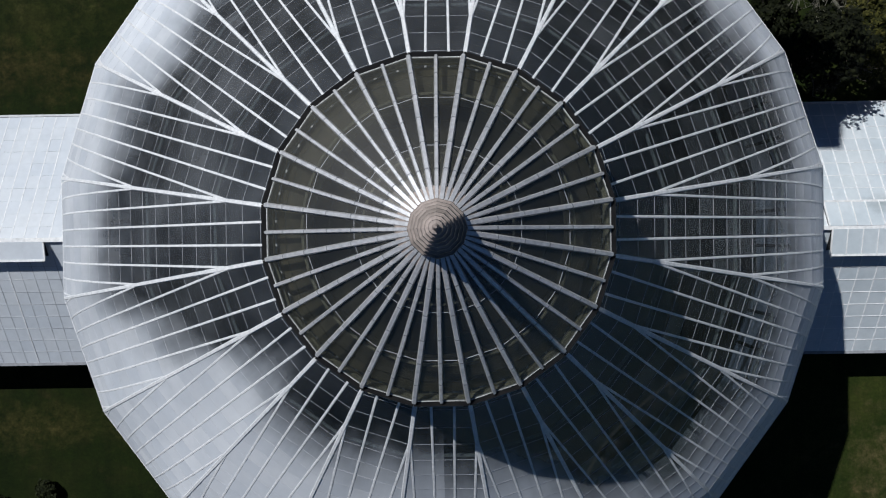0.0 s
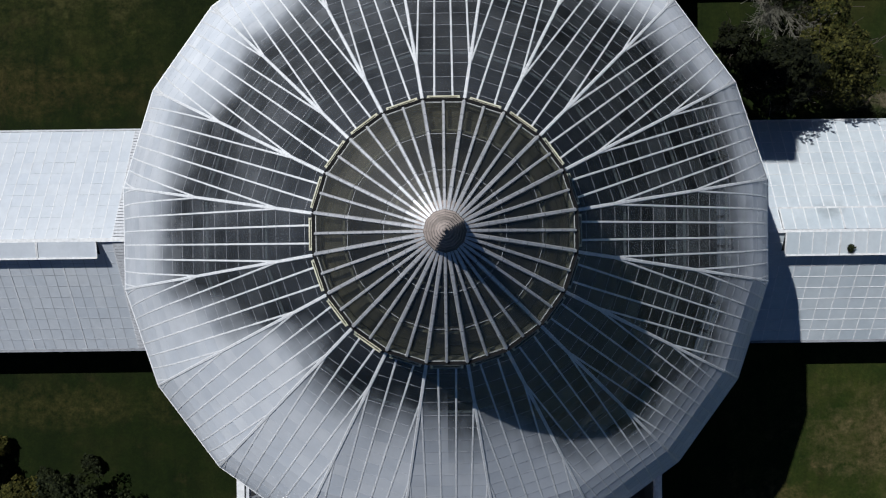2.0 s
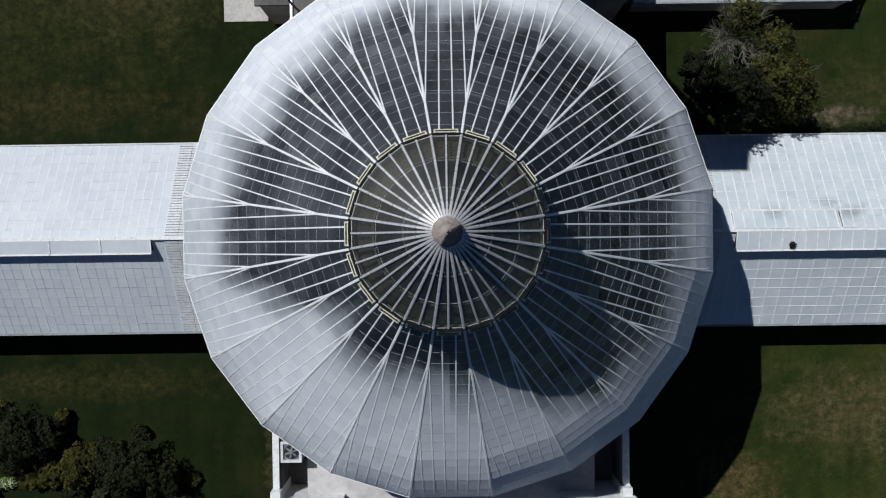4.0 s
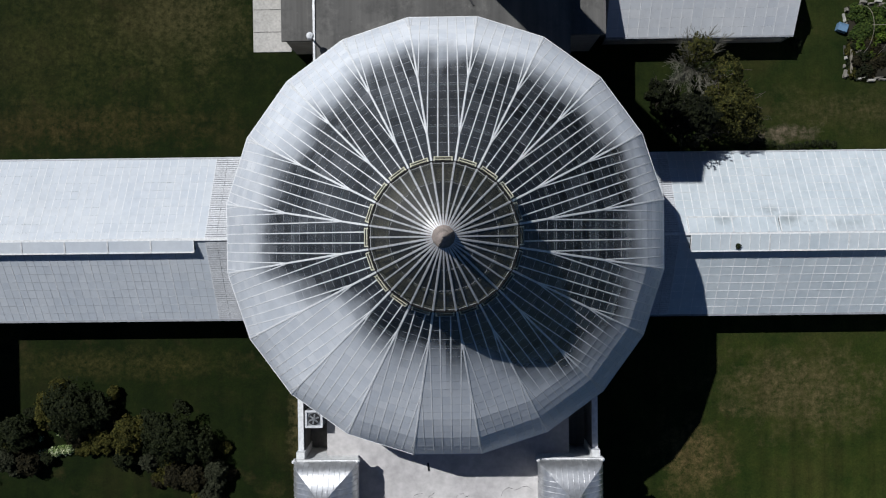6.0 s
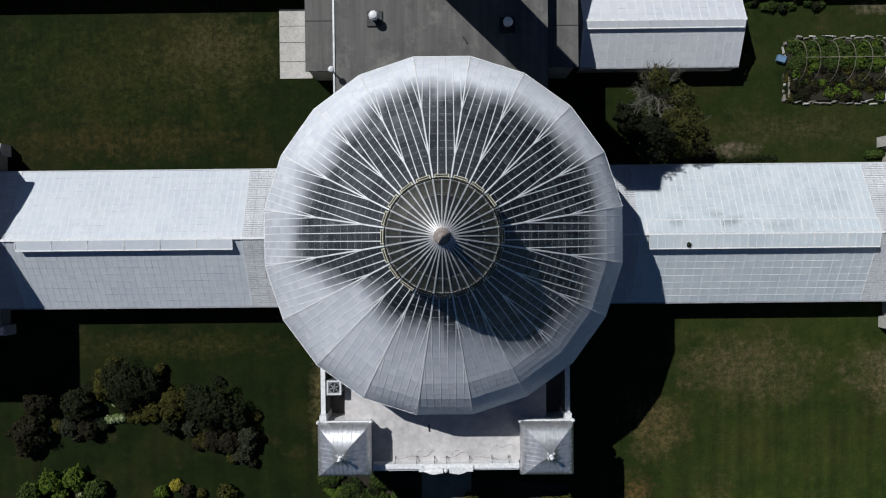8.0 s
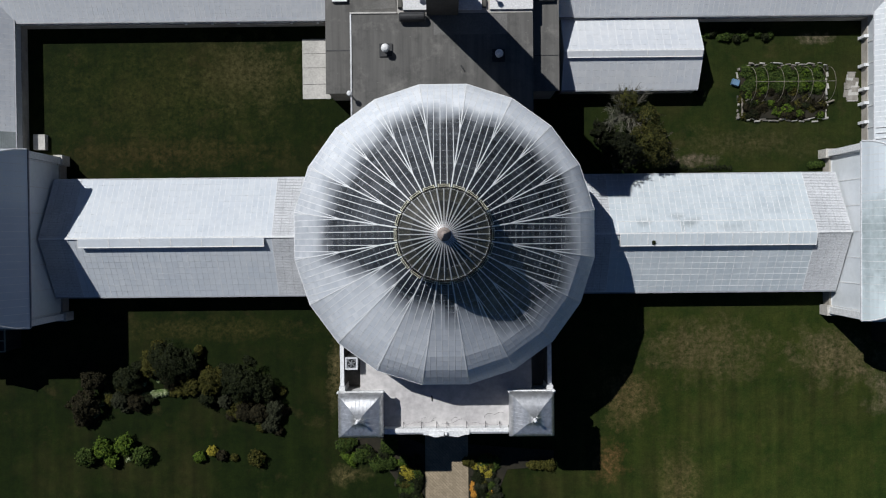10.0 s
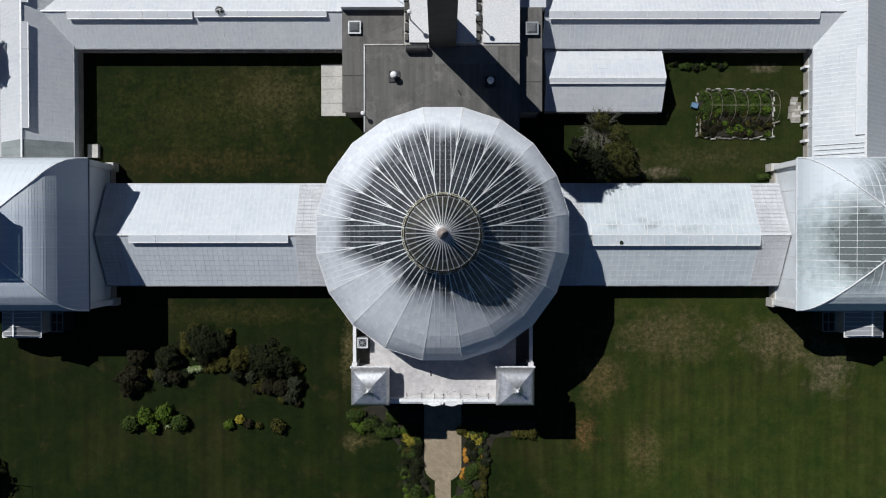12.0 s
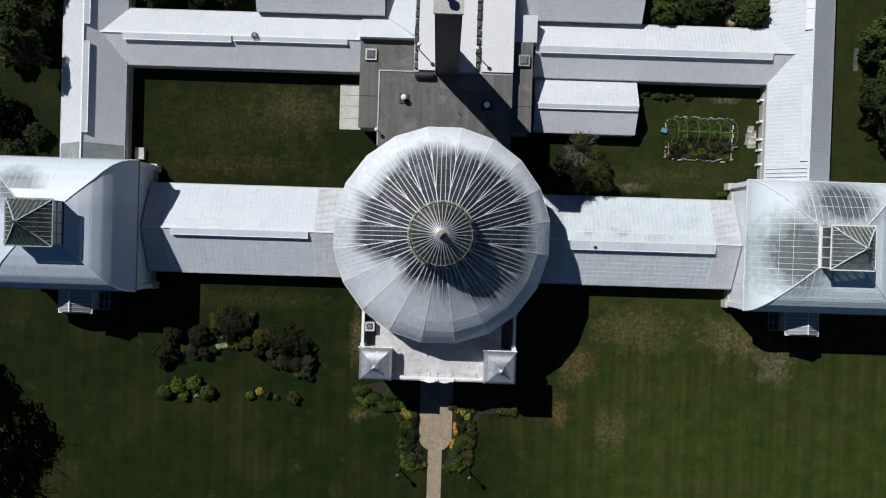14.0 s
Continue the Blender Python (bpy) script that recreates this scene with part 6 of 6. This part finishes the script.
def bare_tree(x, y, r, h, seed, label):
    """A leafless tree: forked limbs with many fine twigs."""
    g = thing("bare_tree", label, "tree", "", at=(x, y, 0))
    rnd = random.Random(seed)
    part("trunk", lathe(B(), [(0.14, 0), (0.09, h * 0.45)], 8), BARK, g)
    for k in range(17):
        a = rnd.uniform(0, 6.28)
        bm = B()
        p = Vector((0, 0, h * rnd.uniform(0.25, 0.45)))
        d = Vector((math.cos(a), math.sin(a), rnd.uniform(0.6, 1.4))).normalized()
        w = 0.04
        for j in range(5):
            q = p + d * r * 0.24
            beam(bm, p, q, w, w)
            for _ in range(11):
                e = (d + Vector((rnd.uniform(-0.9, 0.9), rnd.uniform(-0.9, 0.9), rnd.uniform(-0.2, 0.6)))).normalized()
                beam(bm, q, q + e * r * rnd.uniform(0.2, 0.5), 0.014, 0.014)
            p, w = q, w * 0.78
            d = (d + Vector((rnd.uniform(-0.3, 0.3), rnd.uniform(-0.3, 0.3), -0.05))).normalized()
        part("limb", bm, TWIG, g)
    return g


TWIG = plain("grey_twigs", (0.1, 0.098, 0.075), (0.19, 0.18, 0.14), 2.0, 14.0, 0.9)
bare_tree(15.1, 10.1, 1.75, 4.4, 4, "leafless grey twiggy tree by the greenhouse")
# outer trees
for i, (x, y, r, h, mt) in enumerate(((-44.9, 18.6, 2.1, 9.3, LEAF_TREE), (-46.8, 22.5, 2.4, 6, LEAF_TREE), (-44.6, 26.5, 2.6, 6, LEAF_TREE), (-50.6, 13.2, 2.6, 6, LEAF_TREE), (-45.8, 10, 1.3, 1.8, LEAF_TREE), (-51, 27, 2.6, 6, LEAF_TREE), (-48.6, 18.6, 1.4, 3, LEAF_OLIVE), (-48.6, 7.5, 1.8, 2.4, LEAF_TREE),
                                      (47.5, 23, 2.6, 6, LEAF_GREEN), (47.8, 16.6, 2.8, 6, LEAF_TREE), (50, 20, 3, 6.5, LEAF_GREEN), (50.5, 26.5, 3.2, 7, LEAF_TREE), (50, 13.5, 2.2, 5, LEAF_TREE),
                                      (-50.5, -21.5, 4.8, 9, LEAF_TREE), (-51, -28.5, 4.2, 8, LEAF_TREE), (-54, -16, 3.5, 8, LEAF_TREE),
                                      (-32.5, 26.5, 2.0, 3.4, LEAF_GREEN), (-28, 26.2, 1.7, 3.0, LEAF_TREE), (-24.4, 26.4, 1.6, 2.6, LEAF_RUSSET), (23.8, 25.8, 1.8, 3.8, LEAF_GREEN), (27.2, 26.2, 1.7, 3.0, LEAF_TREE), (33.6, 25.9, 2.0, 4.0, LEAF_GREEN), (30, 27.2, 1.8, 3.4, LEAF_TREE))):
    tree(x, y, r, h, mt, 30 + i, "dense dark-leaved tree beside the glasshouses" if mt is LEAF_TREE else "leafy green tree beside the glasshouses", int(2300 * r), 0.17)


# ---- vegetable bed in the courtyard ----
g = thing("raised_bed", "stone-edged vegetable bed with bent hoops over straggling plants", "garden bed")
part("bed_soil", box(B(), 25.3, 32.5, 9.7, 14.1, 0, 0.16), SOIL, g, "dark turned soil")
rv = random.Random(3)
STONE_MID = plain("field_stone", (0.18, 0.165, 0.14), (0.32, 0.3, 0.27), 1.6, 9.0, 0.9, bump=0.4)
def edge_stone(x, y, turn):
    bm = B()
    l, w, h = rv.uniform(0.22, 0.62), rv.uniform(0.09, 0.2), rv.uniform(0.12, 0.24)
    hull(bm, [(-l / 2, -w / 2, 0), (l / 2, -w / 2, 0), (l / 2, w / 2, 0), (-l / 2, w / 2, 0)], [(-l / 2 + 0.04, -w / 2 + 0.03, h), (l / 2 - 0.05, -w / 2 + 0.04, h * 0.9), (l / 2 - 0.03, w / 2 - 0.04, h), (-l / 2 + 0.05, w / 2 - 0.03, h * 0.95)])
    part("edge_stone", bm, rv.choice((STONE_MID, STONE, STONE_MID, STONE_PALE, STONE_PALE)), g, "", pose(x, y, 0, 0, 0, turn + rv.uniform(-14, 14)))
for k in range(20):
    x = 25.2 + k * 0.385 + rv.uniform(-0.1, 0.1)
    edge_stone(x, 9.55 + rv.uniform(-0.15, 0.15) + (0.25 if k in (0, 1) else 0), 0)
    if k > 1:
        edge_stone(x, 14.3 + rv.uniform(-0.12, 0.12), 0)
for k in range(9):
    y = 9.9 + k * 0.5
    if not 11.6 < y < 12.9:
        edge_stone(25.15 + rv.uniform(-0.1, 0.1), y, 90)
    edge_stone(32.65 + rv.uniform(-0.1, 0.1), y, 90)
for x in (26.0, 27.0, 28.3, 29.5, 30.7, 31.8, 32.6):
    bm = B()
    pts = [Vector((x + 0.12 * math.sin(a), 12.55 + 1.5 * math.cos(a), 0.16 + 1.35 * math.sin(a))) for a in np.linspace(0, math.pi, 13)]
    ribbon(bm, pts, 0.026, 0.026, (1, 0, 0.2))
    part("hoop", bm, TIMBER, g, "thin grey bent hoop")
part("top_rail", beam(B(), (26.0, 12.55, 1.5), (32.7, 12.55, 1.5), 0.03, 0.03), TIMBER, g)
for a, b in (((25.8, 13.3), (27.0, 12.6)), ((26.9, 11.7), (27.0, 12.7)), ((25.7, 11.2), (26.9, 11.8)), ((25.9, 12.9), (25.9, 14.1)), ((31.6, 10.6), (33.2, 11.2)), ((25.4, 11.4), (25.4, 9.9))):
    part("board", beam(B(), (*a, 0.24), (*b, 0.24), 0.13, 0.1), TIMBER, g, "weathered timber board")
for k in range(230):
    x, y = rv.uniform(25.35, 32.3), rv.uniform(9.85, 14.0)
    if 11.3 < y < 11.9 and x > 27:
        continue
    mt = LEAF_GREEN if y > 12 else rv.choice((LEAF_RUSSET, LEAF_RUSSET, LEAF_OLIVE, LEAF_DARK))
    if rv.random() < 0.07:
        mt = LEAF_LIME
    shrub(x, y, rv.uniform(0.26, 0.5), rv.uniform(0.3, 0.6), mt, "veg%d" % rv.randrange(2), {"green_leaves": "leafy green vegetable plant", "russet_leaves": "withered brown vegetable plant", "olive_leaves": "olive vegetable plant", "dark_leaves": "dark leafy vegetable plant", "lime_leaves": "bright lime vegetable plant"}[mt.name] + " in the bed", "vegetable_plant", "vegetable plants", 0.09, 200)
g = thing("crate", "faded blue plastic crate beside the vegetable bed", "crate", at=(24.85, 12.75, 0))
bm = B()
for a in (-1, 1):
    box(bm, -0.3, 0.3, min(a * 0.24, a * 0.2), max(a * 0.24, a * 0.2), 0, 0.36)
    box(bm, min(a * 0.3, a * 0.26), max(a * 0.3, a * 0.26), -0.2, 0.2, 0, 0.36)
box(bm, -0.26, 0.26, -0.2, 0.2, 0.3, 0.34)
part("shell", bm, BLUE, g, "", pose(0, 0, 0, 0, 0, -18))

# ---- courtyard edges ----
for k in range(16):
    shrub(22.4 + k * 0.36 + rv.uniform(-0.3, 0.3), 16.9 + rv.uniform(-0.45, 0.35), rv.uniform(0.16, 0.42), rv.uniform(0.25, 0.6), rv.choice((LEAF_GREEN, LEAF_DARK, LEAF_GREEN)), "weedy%d" % (k % 3), "low green plant along the rear range", "shrub", "range border", 0.09, 300)
for y in (15.6, 16.4, 14.6, 13.2, 11.8):
    shrub(21.9 + rv.uniform(-0.2, 0.2), y, 0.4, 0.7, rv.choice((LEAF_DARK, LEAF_GREEN)), "ghend", "weedy plant at the greenhouse end", "shrub", "greenhouse weeds", 0.09, 300)
for k in range(14):
    shrub(18.9 + k * 0.42, 5.45 + rv.uniform(-0.15, 0.15), 0.22, 0.28, LEAF_DARK, "row", "small dark bedding plant by the wing", "shrub", "wing border plants", 0.07, 140)
for k in range(6):
    shrub(31.2 + k * 0.42, 5.7 + rv.uniform(-0.1, 0.1), 0.32, 0.5, LEAF_GREEN, "hedge", "low green hedge plant by the wing", "shrub", "wing hedge", 0.09, 300)
for k in range(11):
    x, y, w, d = 34.75 + rv.uniform(-0.35, 0.45), 11.3 + 0.2 * k + rv.uniform(-0.1, 0.1), rv.uniform(0.25, 0.5), rv.uniform(0.16, 0.32)
    sheet("paving_patch", [(x - w, y - d), (x + w * rv.uniform(0.7, 1.1), y - d * rv.uniform(0.7, 1.2)), (x + w, y + d), (x - w * rv.uniform(0.7, 1.1), y + d)], 0.05 + 0.004 * k, STONE_MID if k % 3 else CONCRETE, "broken paving stone by the range door", "paving")
for y in (9.2, 10.8, 12.0, 14.0, 16.4):
    tagged(structure("buttress", hull_box(35.34, 35.75, y - 0.12, y + 0.12, 0, 1.0), WHITE, "white painted buttress stub on the range wall", "buttress"))
for x in np.arange(-21.4, -10, 2.2):
    tagged(structure("eave_bracket", hull_box(x - 0.08, x + 0.08, 17.75, 18.2, 1.4, 1.6), WHITE, "white eave bracket on the rear range", "bracket"))
structure("step", hull_box(-34.9, -33.9, 7.6, 8.9, 0, 0.5), CONCRETE, "pale concrete step by the pavilion", "step")
g = thing("rain_barrel", "tan barrel behind the rear range", "barrel", at=(31.9, 25.3, 0))
part("body", lathe(B(), [(0.55, 0), (0.7, 0.5), (0.68, 0.9), (0.5, 1.1)], 18), TAN_CLAY, g)
part("lid", lathe(B(), [(0.3, 1.1), (0.3, 1.16)], 16), SOIL, g)
for x, y, w, d in ((46.4, 21.5, 0.5, 2.6), (43.2, 14.6, 0.4, 2.4), (43.2, 23.6, 0.45, 2.6), (43.2, 9.2, 0.4, 2.6)):
    sheet("paving_strip", [(x - w / 2, y - d / 2), (x + w / 2, y - d / 2), (x + w / 2, y + d / 2), (x - w / 2, y + d / 2)], 0.04, STONE, "weathered paving strip in the grass", "paving")


def roof_weed(x, y, z, r, label):
    me = foliage(r, r, r * 1.2, int(600 * r), 0.06, int(abs(x) * 10))
    me.materials.append(LEAF_DARK)
    g = thing("roof_weed", label, "weed", "", at=(x, y, z))
    piece("foliage", me, g)


roof_weed(-20.9, 21.0, 3.63, 0.45, "dark weed growing on the glass ridge")
roof_weed(16.55, -0.74, 4.7, 0.19, "tuft of weed at the ridge vent")
g = thing("debris", "dark scrap lying on the felt roof", "debris", at=(1.53, 12.9, 6.0))
part("scrap", beam(beam(B(), (-0.15, 0.2, 0.03), (0.02, -0.02, 0.03), 0.12, 0.06), (0.0, 0, 0.03), (0.15, -0.25, 0.03), 0.1, 0.05), DARK_METAL, g)
g = thing("debris", "dark scrap lying on the pale roof", "debris", at=(-1.1, -12.6, 6.6))
part("scrap", beam(B(), (0, 0.25, 0.03), (0.04, -0.2, 0.03), 0.1, 0.05), DARK_METAL, g)
